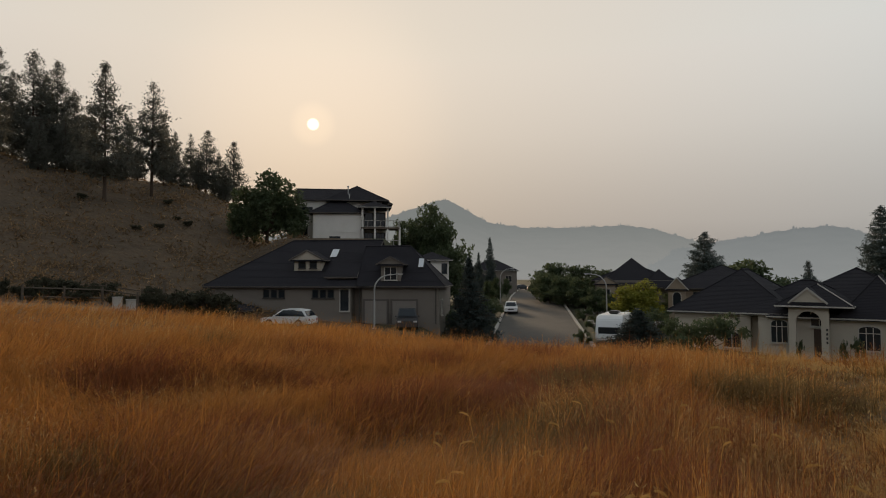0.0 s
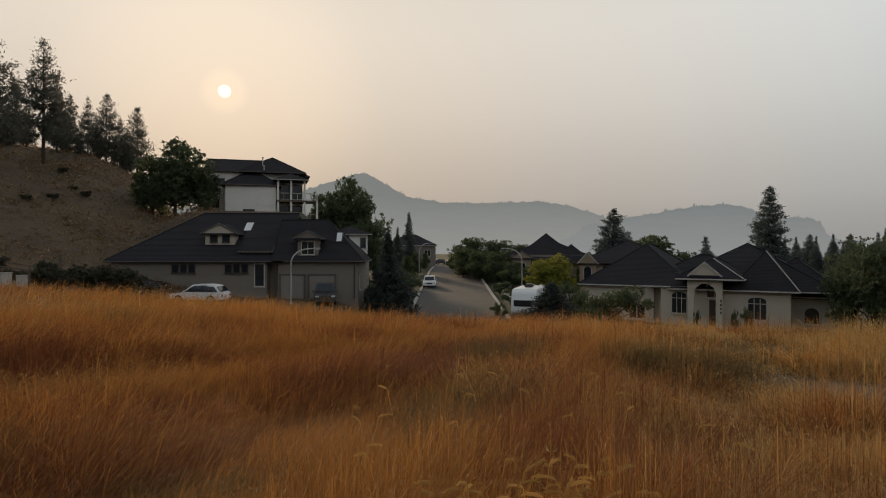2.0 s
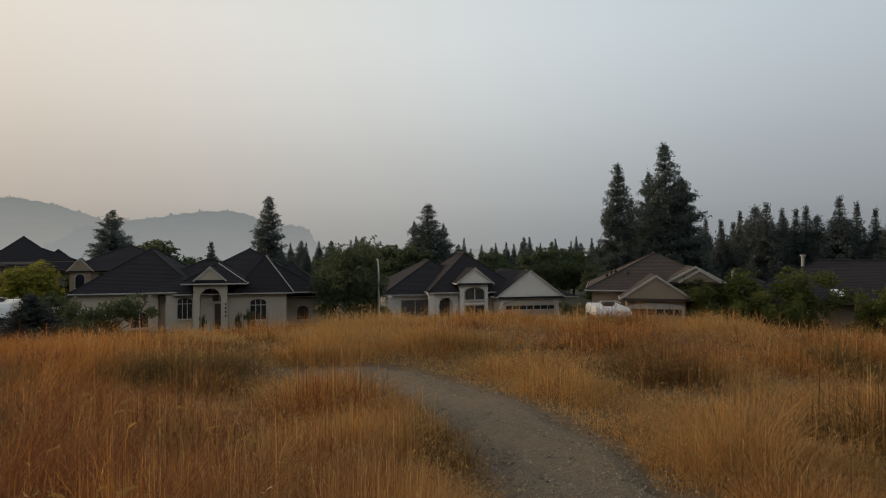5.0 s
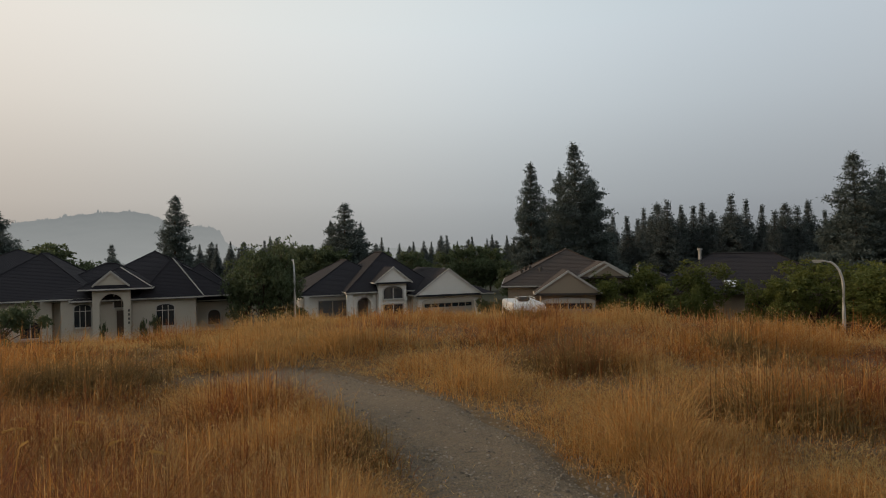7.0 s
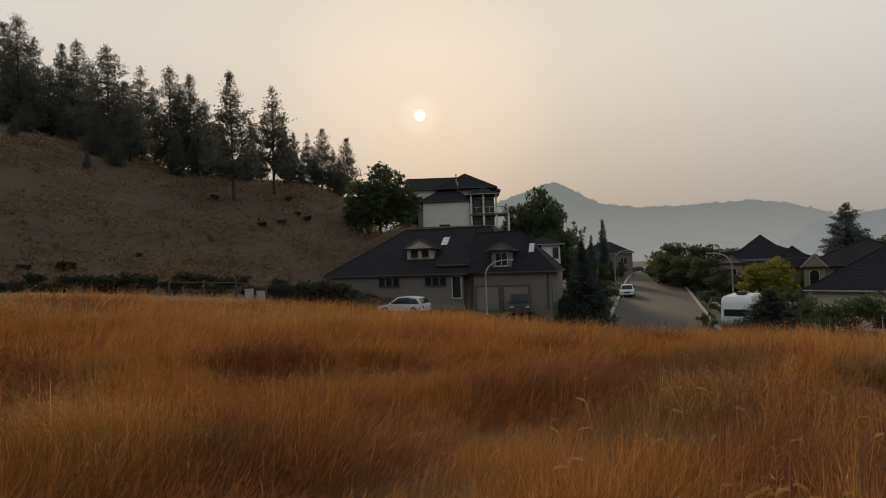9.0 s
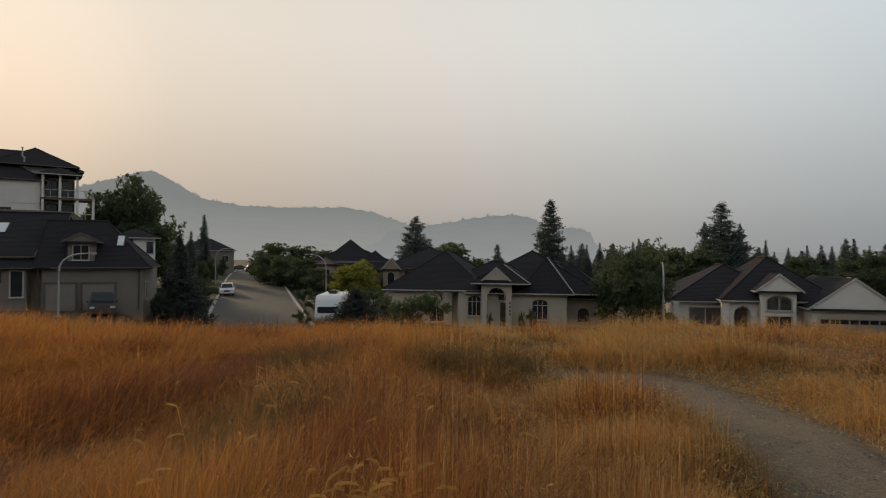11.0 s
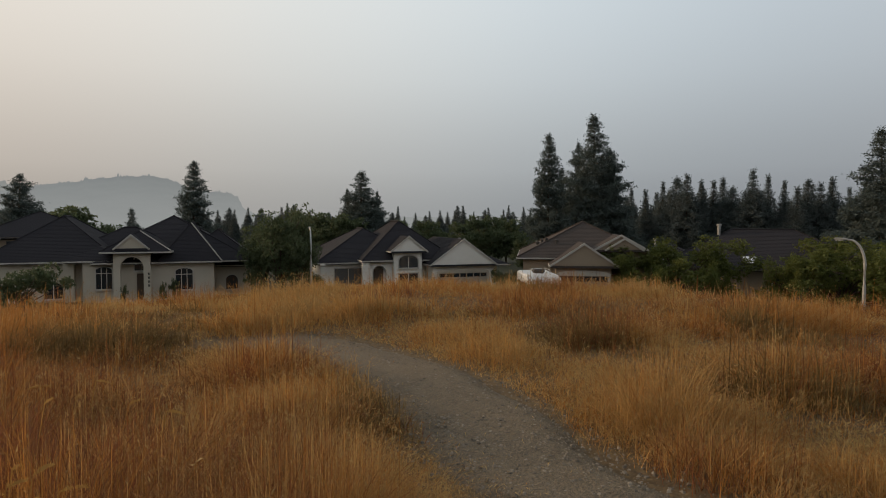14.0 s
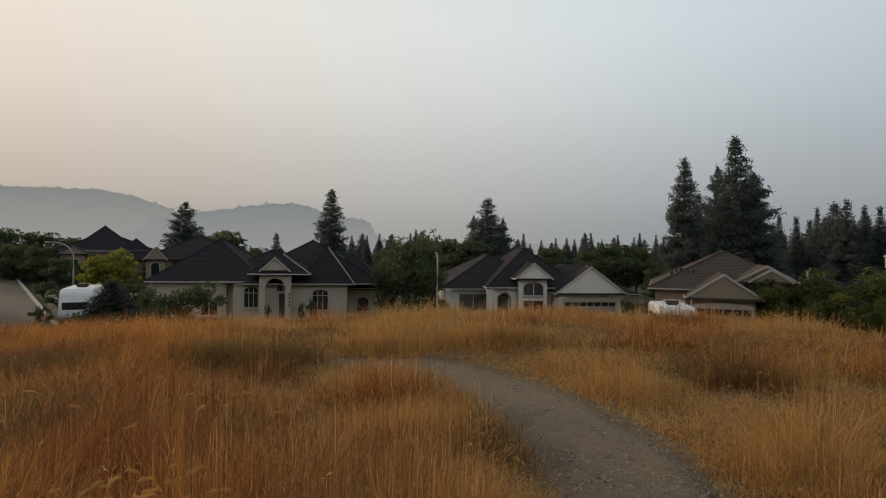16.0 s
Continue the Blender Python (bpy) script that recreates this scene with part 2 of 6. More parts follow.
# ---- small kit ----
def mesh_of(name, bm, mat):
    me = bpy.data.meshes.new(name)
    bmesh.ops.recalc_face_normals(bm, faces=bm.faces)
    bm.to_mesh(me)
    bm.free()
    me.materials.append(M[mat])
    return me


def part(name, bm, mat, parent, label=""):
    ob = new(name, mesh_of(name, bm, mat))
    ob.parent = parent
    return tagged(ob, label)


def thing(name, m, label, category, group="", kind=""):
    ob = new(name)
    ob.matrix_world = m
    return tagged(ob, label, category, group, kind)


def box(bm, x0, x1, y0, y1, z0, z1, bevel=0.0):
    r = bmesh.ops.create_cube(bm, size=1, matrix=Matrix.Translation(((x0 + x1) / 2, (y0 + y1) / 2, (z0 + z1) / 2)) @ Matrix.Diagonal((x1 - x0, y1 - y0, z1 - z0, 1)))
    if bevel:
        es = list({e for v in r["verts"] for e in v.link_edges})
        bmesh.ops.bevel(bm, geom=es, offset=bevel, segments=2, affect="EDGES")
    return bm


def one_box(*a, **k):
    return box(bmesh.new(), *a, **k)


def prism(bm, outline, depth_axis, a0, a1):
    """Extrudes an outline of (u, v): depth_axis 'y' takes u as x, v as z; 'x' takes u as y, v as z; 'z' takes u, v as x, y."""
    def place(u, v, a):
        return {"y": (u, a, v), "x": (a, u, v), "z": (u, v, a)}[depth_axis]
    f = [bm.verts.new(place(u, v, a0)) for u, v in outline]
    g = [bm.verts.new(place(u, v, a1)) for u, v in outline]
    bm.faces.new(f)
    bm.faces.new(g[::-1])
    for i in range(len(f)):
        j = (i + 1) % len(f)
        bm.faces.new((f[j], f[i], g[i], g[j]))
    return bm


def tube(bm, points, radii, sides=8):
    """A round bar along points."""
    rings = []
    for i, p in enumerate(points):
        p = Vector(p)
        a, b = Vector(points[max(i - 1, 0)]), Vector(points[min(i + 1, len(points) - 1)])
        q = (b - a).to_track_quat("Z", "Y")
        r = radii[i] if isinstance(radii, (list, tuple)) else radii
        rings.append([bm.verts.new(p + q @ Vector((r * math.cos(2 * math.pi * k / sides), r * math.sin(2 * math.pi * k / sides), 0))) for k in range(sides)])
    for r0, r1 in zip(rings, rings[1:]):
        for k in range(sides):
            bm.faces.new((r0[k], r0[(k + 1) % sides], r1[(k + 1) % sides], r1[k]))
    bm.faces.new(rings[0][::-1])
    bm.faces.new(rings[-1])
    return bm


def at(az, d):
    """Plan place by heading and distance from the viewpoint."""
    return d * math.sin(radians(az)), d * math.cos(radians(az))


def facing(az, d, z, turn=0.0):
    """A pose whose local y runs away from the viewpoint and x to the right."""
    x, y = at(az, d)
    return pose(x, y, z, 0, 0, -az + turn)


def smooth(a, b, x):
    t = min(1.0, max(0.0, (x - a) / (b - a)))
    return t * t * (3 - 2 * t)


# ---- ground: one sheet to the horizon ----
CREST_AZ = (-90, -60, -52, -40, -29, -25, -23.2, -21.7, -18, 0)
CREST_TAN = (0.24, 0.24, 0.20, 0.15, 0.132, 0.102, 0.074, 0.045, 0.02, 0.0)


def lot_level(az):
    return float(np.interp(az, (-60, -35, -25, -16, -8, -2, 10, 90, 130), (0.6, -0.6, -2.6, -3.2, -3.6, -5.3, -5.0, -4.9, -4.0)))


def height(x, y):
    r = math.hypot(x, y)
    az = math.degrees(math.atan2(x, y))
    wide = abs(az) if abs(az) < 180 else 180
    near = -0.018 * min(r, 30) + 0.095 * min(max(0.0, -x - 3.0), 22) * smooth(170, 100, wide)
    near += 0.10 * noise.noise(Vector((x * 0.25, y * 0.25, 3))) * smooth(2, 6, r)
    rc = float(np.interp(az, (-60, -30, 0, 90), (19, 17, 12.5, 12.5)))
    z = near + (lot_level(az) - near) * smooth(rc, 44, r)
    if wide > 110:
        z = near + (z - near) * smooth(150, 110, wide)
    # grassy swell beyond the trail
    z += 0.30 * smooth(32, 42, az) * smooth(84, 66, az) * smooth(8.5, 12.5, r) * smooth(32, 18, r)
    # street climbs gently
    z += 0.03 * max(0.0, min(r, 150) - 60) * smooth(-12, -2, az) * smooth(14, 6, az)
    # grassy hill on the left
    if az < -6:
        top = 1.6 + 118 * float(np.interp(az, CREST_AZ, CREST_TAN))
        if top > z:
            z += (top - z) * smooth(58, 122, r) ** 0.8 * smooth(-17, -23, az)
            z += (r - 122) * 0.30 * smooth(-38, -50, az) * smooth(122, 150, r) if r < 260 else 41 * smooth(-38, -50, az)
            z += 0.5 * noise.noise(Vector((x * 0.06, y * 0.06, 0))) * smooth(58, 90, r)
    # terrace of the upper house
    z += (6.4 - z) * smooth(72, 82, r) * smooth(-26, -21, az) * smooth(-8.5, -11.5, az) * smooth(150, 110, r)
    if y > 25:
        mid = 2.6 + 0.028 * (y - 60) + 0.0004 * max(0, y - 120) ** 2
        side = abs(x - mid)
        if side < 12:
            z += (street_z(x, y) - 0.12 - z) * smooth(12, 6.6, side) * smooth(25, 42, y) * smooth(230, 190, y)
            if side < 5.4 and 40 < y < 196:
                z -= 0.2
    return z


def street_z(x, y):
    return float(np.interp(y, (30, 60, 128, 190), (-5.7, -5.35, -3.35, -2.6)))


def path_offset(x, y):
    """Distance from the middle of the trail, and whether it is there."""
    best = 99.0
    for (ax, ay), (bx, by) in zip(TRAIL, TRAIL[1:]):
        dx, dy = bx - ax, by - ay
        t = min(1, max(0, ((x - ax) * dx + (y - ay) * dy) / (dx * dx + dy * dy)))
        best = min(best, math.hypot(x - ax - t * dx, y - ay - t * dy))
    return best


TRAIL = [(0.6, -16.0), (1.7, -9.0), (2.3, -3.0), (2.8, 0.0), (3.3, 1.4), (3.7, 2.27), (4.36, 3.04), (5.2, 4.75), (5.75, 6.5), (5.6, 7.3), (5.0, 7.9)]


def build_ground():
    rings = [0.0] + [0.6 * 1.045 ** k for k in range(206)]
    rings = [r for r in rings if r < 4600] + [4600]
    steps = 300
    verts, faces = [(0, 0, height(0, 0.01))], []
    for r in rings[1:]:
        for k in range(steps):
            a = 360 * k / steps - 180
            x, y = at(a, r)
            z = height(x, y) if r < 400 else height(x * 400 / r, y * 400 / r) * smooth(2500, 400, r) - 6 * smooth(400, 900, r)
            if r < 14 and path_offset(x, y) < 1.1:
                z -= 0.04 * smooth(1.1, 0.6, path_offset(x, y))
            verts.append((x, y, z))
    n = len(rings) - 1
    for k in range(steps):
        faces.append((0, 1 + k, 1 + (k + 1) % steps))
    for i in range(n - 1):
        for k in range(steps):
            a, b = 1 + i * steps + k, 1 + i * steps + (k + 1) % steps
            faces.append((a, a + steps, b + steps, b))
    me = bpy.data.meshes.new("ground")
    me.from_pydata(verts, [], faces)
    me.polygons.foreach_set("use_smooth", [True] * len(faces))
    me.materials.append(M["ground"])
    me.materials.append(M["hill"])
    me.materials.append(M["lawn"])
    for p in me.polygons:
        c = p.center
        az, r = math.degrees(math.atan2(c.x, c.y)), math.hypot(c.x, c.y)
        p.material_index = 0 if r < 44 else 2 if -13 < az < 120 or r > 300 else 1
    return tagged(new("ground", me), "dry earth of a grassy hillside above a valley of houses", "ground", kind="structure")


ground = build_ground()

# ---- parts of houses ----
def hip_bm(x0, x1, y0, y1, z, pitch, over=0.5, gable=(), thick=0.18):
    """A roof over a rectangle: hipped, with the ends named in gable ('x0', 'x1', 'y0', 'y1') left as gables. Laid in courses of shingles."""
    x0, x1, y0, y1 = x0 - over, x1 + over, y0 - over, y1 + over
    bm = bmesh.new()
    w, d = x1 - x0, y1 - y0
    run = min(w, d) / 2
    if w >= d:
        ym = (y0 + y1) / 2
        a = (x0 if "x0" in gable else x0 + run, ym, z + run * pitch)
        b = (x1 if "x1" in gable else x1 - run, ym, z + run * pitch)
    else:
        xm = (x0 + x1) / 2
        a = (xm, y0 if "y0" in gable else y0 + run, z + run * pitch)
        b = (xm, y1 if "y1" in gable else y1 - run, z + run * pitch)
    c = [(x0, y0, z), (x1, y0, z), (x1, y1, z), (x0, y1, z)]
    sides = [(c[0], c[1], b, a), (c[1], c[2], b), (c[2], c[3], a, b), (c[3], c[0], a)] if w >= d else [(c[0], c[1], a), (c[1], c[2], b, a), (c[2], c[3], b), (c[3], c[0], a, b)]
    ends = {1: "x1", 3: "x0"} if w >= d else {0: "y0", 2: "y1"}
    for i, s in enumerate(sides):
        if i in ends and ends[i] in gable:
            continue
        lay_slope(bm, s)
    # soffit and fascia
    lo = [bm.verts.new((p[0], p[1], z - thick)) for p in c]
    up = [bm.verts.new((p[0], p[1], z - 0.01)) for p in c]
    bm.faces.new(lo[::-1])
    for i in range(4):
        j = (i + 1) % 4
        bm.faces.new((lo[i], lo[j], up[j], up[i]))
    return bm, a, b


def lay_slope(bm, corners):
    """One roof slope as overlapping courses of shingles."""
    p = [Vector(v) for v in corners]
    base, z0 = p[1] - p[0], p[0].z
    z1 = max(v.z for v in p)
    normal = base.cross(p[2] - p[0]).normalized()
    if normal.z < 0:
        normal.negate()
    top = p[2:] if len(p) == 4 else [p[2], p[2]]
    n = max(3, min(40, int((z1 - z0) / 0.11)))

    def row(t):
        return p[0].lerp(top[-1], t), p[1].lerp(top[0], t)
    last = None
    for k in range(n):
        (l0, r0), (l1, r1) = row(k / n), row((k + 1) / n)
        if last is None:
            last = [bm.verts.new(l0), bm.verts.new(r0)]
        q = [bm.verts.new(v) for v in (l0 + normal * 0.014, r0 + normal * 0.014)]
        bm.faces.new((last[0], last[1], q[1], q[0]))
        if (r1 - l1).length < 0.02:
            bm.faces.new((q[0], q[1], bm.verts.new(l1)))
        else:
            last = [bm.verts.new(l1), bm.verts.new(r1)]
            bm.faces.new((q[0], q[1], last[1], last[0]))


def roof(house, x0, x1, y0, y1, z, pitch, mat="shingle", over=0.5, gable=(), caps=True, trim="trim", wall=None, name="roof", pale=()):
    """Roof with fascia, gutters, pale hip caps and gable ends."""
    bm, a, b = hip_bm(x0, x1, y0, y1, z, pitch, over, gable)
    ob = part(name, bm, mat, house)
    X0, X1, Y0, Y1 = x0 - over, x1 + over, y0 - over, y1 + over
    for side, seg in (("y0", (X0, X1, Y0 - 0.06, Y0)), ("y1", (X0, X1, Y1, Y1 + 0.06)), ("x0", (X0 - 0.06, X0, Y0, Y1)), ("x1", (X1, X1 + 0.06, Y0, Y1))):
        if side in gable:
            continue
        part("fascia", one_box(*seg, z - 0.13, z - 0.02), trim, ob)
    corner = [(X0, Y0), (X1, Y0), (X1, Y1), (X0, Y1)]
    if caps:
        for i, ((cx, cy), end) in enumerate(zip(corner, (a, b, b, a) if X1 - X0 >= Y1 - Y0 else (a, a, b, b))):
            t = bmesh.new()
            tube(t, [(cx, cy, z + 0.05), (end[0], end[1], end[2] + 0.05)], 0.045, 5)
            part("hip_cap", t, "trim" if i in pale else mat, ob)
        if (Vector(a) - Vector(b)).length > 0.3:
            t = bmesh.new()
            tube(t, [(a[0], a[1], a[2] + 0.04), (b[0], b[1], b[2] + 0.04)], 0.09, 5)
            part("ridge_cap", t, mat, ob)
    for e in gable:
        gable_end(house, ob, e, x0, x1, y0, y1, X0, X1, Y0, Y1, z, pitch, wall, trim)
    return ob


def shed_roof(house, x0, x1, y0, y1, z0, z1, mat="shingle", trim="trim_brown"):
    """A single slope that rises away from the front."""
    bm = bmesh.new()
    lay_slope(bm, ((x0, y0, z0), (x1, y0, z0), (x1, y1, z1), (x0, y1, z1)))
    lo = [bm.verts.new(p) for p in ((x0, y0, z0 - 0.15), (x1, y0, z0 - 0.15), (x1, y1, z1 - 0.15), (x0, y1, z1 - 0.15))]
    bm.faces.new(lo[::-1])
    ob = part("roof", bm, mat, house)
    part("fascia", one_box(x0, x1, y0 - 0.06, y0, z0 - 0.16, z0 - 0.02), trim, ob)
    part("barge_board", prism(bmesh.new(), [(y0, z0 - 0.15), (y0, z0 + 0.04), (y1, z1 + 0.04), (y1, z1 - 0.15)], "x", x1, x1 + 0.05), trim, ob)
    return ob


def gable_end(house, ob, e, x0, x1, y0, y1, X0, X1, Y0, Y1, z, pitch, wall, trim):
    if e in ("y0", "y1"):
        mid, h = (X0 + X1) / 2, (X1 - X0) / 2 * pitch
        if wall:
            part("gable_wall", prism(bmesh.new(), [(X0 + 0.1, z - 0.17), (X1 - 0.1, z - 0.17), (X1 - 0.1, z + 0.04 * pitch), (mid, z + h - 0.04), (X0 + 0.1, z + 0.04 * pitch)], "y", *((Y0 + 0.10, y0 + 0.2) if e == "y0" else (y1 - 0.2, Y1 - 0.10))), wall, house)
        ya = (Y0 - 0.03, Y0 + 0.03) if e == "y0" else (Y1 - 0.03, Y1 + 0.03)
        for s in (X0, X1):
            part("barge_board", prism(bmesh.new(), [(s, z - 0.15), (s, z + 0.03), (mid, z + h + 0.05), (mid, z + h - 0.13)], "y", *ya), trim, ob)
    else:
        mid, h = (Y0 + Y1) / 2, (Y1 - Y0) / 2 * pitch
        xx = x0 if e == "x0" else x1
        if wall:
            inner = (y1 - y0) / 2
            part("gable_wall", prism(bmesh.new(), [(y0, z - 0.1), (y1, z - 0.1), (mid, z + inner * pitch)], "x", xx, xx + (0.2 if e == "x0" else -0.2)), wall, house)
        xa = (X0 - 0.03, X0 + 0.03) if e == "x0" else (X1 - 0.03, X1 + 0.03)
        for s in (Y0, Y1):
            part("barge_board", prism(bmesh.new(), [(s, z - 0.15), (s, z + 0.03), (mid, z + h + 0.05), (mid, z + h - 0.13)], "x", *xa), trim, ob)


def wall(house, x0, x1, y0, y1, z0, z1, mat, label=""):
    return part("wall", one_box(x0, x1, y0, y1, z0, z1), mat, house, label)


def arch_outline(w, h, rise, n=8):
    pts = [(-w / 2, 0), (w / 2, 0)]
    for k in range(n + 1):
        a = math.pi * k / n
        pts.append((w / 2 * math.cos(a), h - rise + rise * math.sin(a)))
    return pts


def ring(inner, outer, y0, y1):
    """A flat ring between two outlines, with depth along y."""
    bm = bmesh.new()
    loops = [[bm.verts.new((u, y, v)) for u, v in o] for o, y in ((inner, y0), (outer, y0), (outer, y1), (inner, y1))]
    n = len(inner)
    for a, b in zip(loops, loops[1:] + loops[:1]):
        for i in range(n):
            j = (i + 1) % n
            bm.faces.new((a[i], a[j], b[j], b[i]))
    return bm


def window(house, x, y, z, w, h, cols=2, rows=1, rise=0.0, trim="trim", turn=0, pane="glass", bar=0.07, transom=0.0):
    """A window whose sill middle is at (x, y, z), looking along local -y (turn 0) or turned by degrees; it stands 5 cm proud with recessed panes."""
    win = new("window")
    win.parent = house
    win.matrix_local = pose(x, y, z, 0, 0, turn)
    outline = arch_outline(w, h, rise) if rise else [(-w / 2, 0), (w / 2, 0), (w / 2, h), (-w / 2, h)]
    # frame: outline ring
    k = 1 + 2 * bar / w
    outer = [(u * k, (v - h / 2) * (1 + 2 * bar / h) + h / 2) for u, v in outline]
    part("window_frame", ring(outline, outer, -0.08, 0.02), trim, win)
    part("pane", prism(bmesh.new(), outline, "y", -0.02, 0.0), pane, win)
    top = h - rise * 0.35
    for c in range(1, cols):
        u = -w / 2 + w * c / cols
        part("mullion", one_box(u - bar * 0.4, u + bar * 0.4, -0.06, -0.025, 0, top), trim, win)
    levels = [h * r / rows for r in range(1, rows)] + ([transom] if transom else [])
    for v in levels:
        part("glazing_bar", one_box(-w / 2, w / 2, -0.066, -0.03, v - bar * 0.4, v + bar * 0.4), trim, win)
    part("window_sill", one_box(-w / 2 - 0.12, w / 2 + 0.12, -0.14, 0.0, -0.14, -bar), trim, win)
    return win


def garage_door(house, x, y, z, w, h, mat="garage", lights=False, arch=0.0, trim="trim"):
    door = new("garage_door")
    door.parent = house
    door.matrix_local = pose(x, y, z)
    rows, cols = 4, max(3, round(w / 0.65))
    part("door_slab", one_box(-w / 2, w / 2, -0.03, 0.03, 0, h), mat, door)
    for r in range(rows):
        for c in range(cols):
            u0, u1 = -w / 2 + w * c / cols + 0.05, -w / 2 + w * (c + 1) / cols - 0.05
            v0, v1 = h * r / rows + 0.05, h * (r + 1) / rows - 0.05
            glazed = lights and r == rows - 1
            part("pane" if glazed else "panel", one_box(u0, u1, -0.055, -0.034, v0, v1), "glass" if glazed else mat, door)
    bm = bmesh.new()
    for s in (-1, 1):
        part("jamb", one_box(s * (w / 2 + 0.09) - 0.09, s * (w / 2 + 0.09) + 0.09, -0.09, -0.0, 0, h), trim, door)
    if arch:
        pts = [(-w / 2 - 0.2, h), (w / 2 + 0.2, h)] + [((w / 2 + 0.2) * math.cos(math.pi * k / 10), h + 0.12 + arch * math.sin(math.pi * k / 10)) for k in range(11)]
        prism(bm, pts, "y", -0.10, 0.0)
    else:
        box(bm, -w / 2 - 0.18, w / 2 + 0.18, -0.10, 0.0, h, h + 0.18)
    part("lintel", bm, trim, door)
    return door


def column(house, x, y, z0, z1, s, mat):
    col = part("column", one_box(x - s / 2, x + s / 2, y - s / 2, y + s / 2, z0 + 0.3, z1 - 0.2, bevel=0.03), mat, house)
    part("column_base", one_box(x - s * 0.65, x + s * 0.65, y - s * 0.65, y + s * 0.65, z0, z0 + 0.3, bevel=0.03), mat, col)
    part("capital", one_box(x - s * 0.62, x + s * 0.62, y - s * 0.62, y + s * 0.62, z1 - 0.2, z1, bevel=0.03), mat, col)
    return col


def skylight(house, x, y, z, w, l, pitch, mat="dome"):
    """A roof window lying on a front slope."""
    sk = new("skylight")
    sk.parent = house
    sk.matrix_local = pose(x, y, z, math.degrees(math.atan(pitch)))
    part("kerb", one_box(-w / 2 - 0.08, w / 2 + 0.08, -l / 2 - 0.08, l / 2 + 0.08, 0.0, 0.12), "trim_dark", sk)
    # whitened pane stands for glass mirroring the sky
    part("pane", one_box(-w / 2, w / 2, -l / 2, l / 2, 0.124, 0.15), mat, sk)
    return sk


def vent_pipe(house, x, y, z, h=0.9, r=0.09, name="vent_pipe", mat="metal"):
    bm = bmesh.new()
    tube(bm, [(x, y, z - 0.4), (x, y, z + h)], r, 8)
    tube(bm, [(x, y, z + h), (x, y, z + h + 0.16)], r * 1.7, 8)
    return part(name, bm, mat, house)


def railing(house, a, b, z, mat="trim", gap=0.9):
    """A balcony rail from a to b (plan points), with its posts."""
    a, b = Vector((*a, z)), Vector((*b, z))
    rail = part("balcony_rail", tube(bmesh.new(), [a + Vector((0, 0, 1.0)), b + Vector((0, 0, 1.0))], 0.05, 6), mat, house)
    part("lower_rail", tube(bmesh.new(), [a + Vector((0, 0, 0.12)), b + Vector((0, 0, 0.12))], 0.035, 6), mat, rail)
    n = max(2, int((b - a).length / gap))
    for k in range(n + 1):
        p = a.lerp(b, k / n)
        part("baluster", tube(bmesh.new(), [p, p + Vector((0, 0, 1.0))], 0.035, 6), mat, rail)
    return rail


# ---- houses ----
def arch_portico(house, x0, x1, y, z0, z1, mat):
    """A flat front with a tall arched opening between two piers."""
    w = (x1 - x0)
    mid, pier = (x0 + x1) / 2, 0.5
    r = w / 2 - pier
    spring = z1 - 0.35 - r
    bm = bmesh.new()
    n = 14
    arc = [(mid + r * math.cos(math.pi * k / n), spring + r * math.sin(math.pi * k / n)) for k in range(n + 1)]
    prism(bm, [(x1, spring), (x1, z1)] + [(mid, z1)] + arc[n // 2::-1], "y", y, y + 0.45)
    prism(bm, [(mid, z1), (x0, z1), (x0, spring)] + arc[:n // 2 - 1:-1], "y", y, y + 0.45)
    part("arch", bm, mat, house)
    for a in ((x0, x0 + pier), (x1 - pier, x1)):
        p = part("pier", one_box(*a, y, y + 0.45, z0, spring), mat, house)
        part("pier_base", one_box(a[0] - 0.06, a[1] + 0.06, y - 0.06, y + 0.5, z0, z0 + 0.35, bevel=0.02), mat, p)


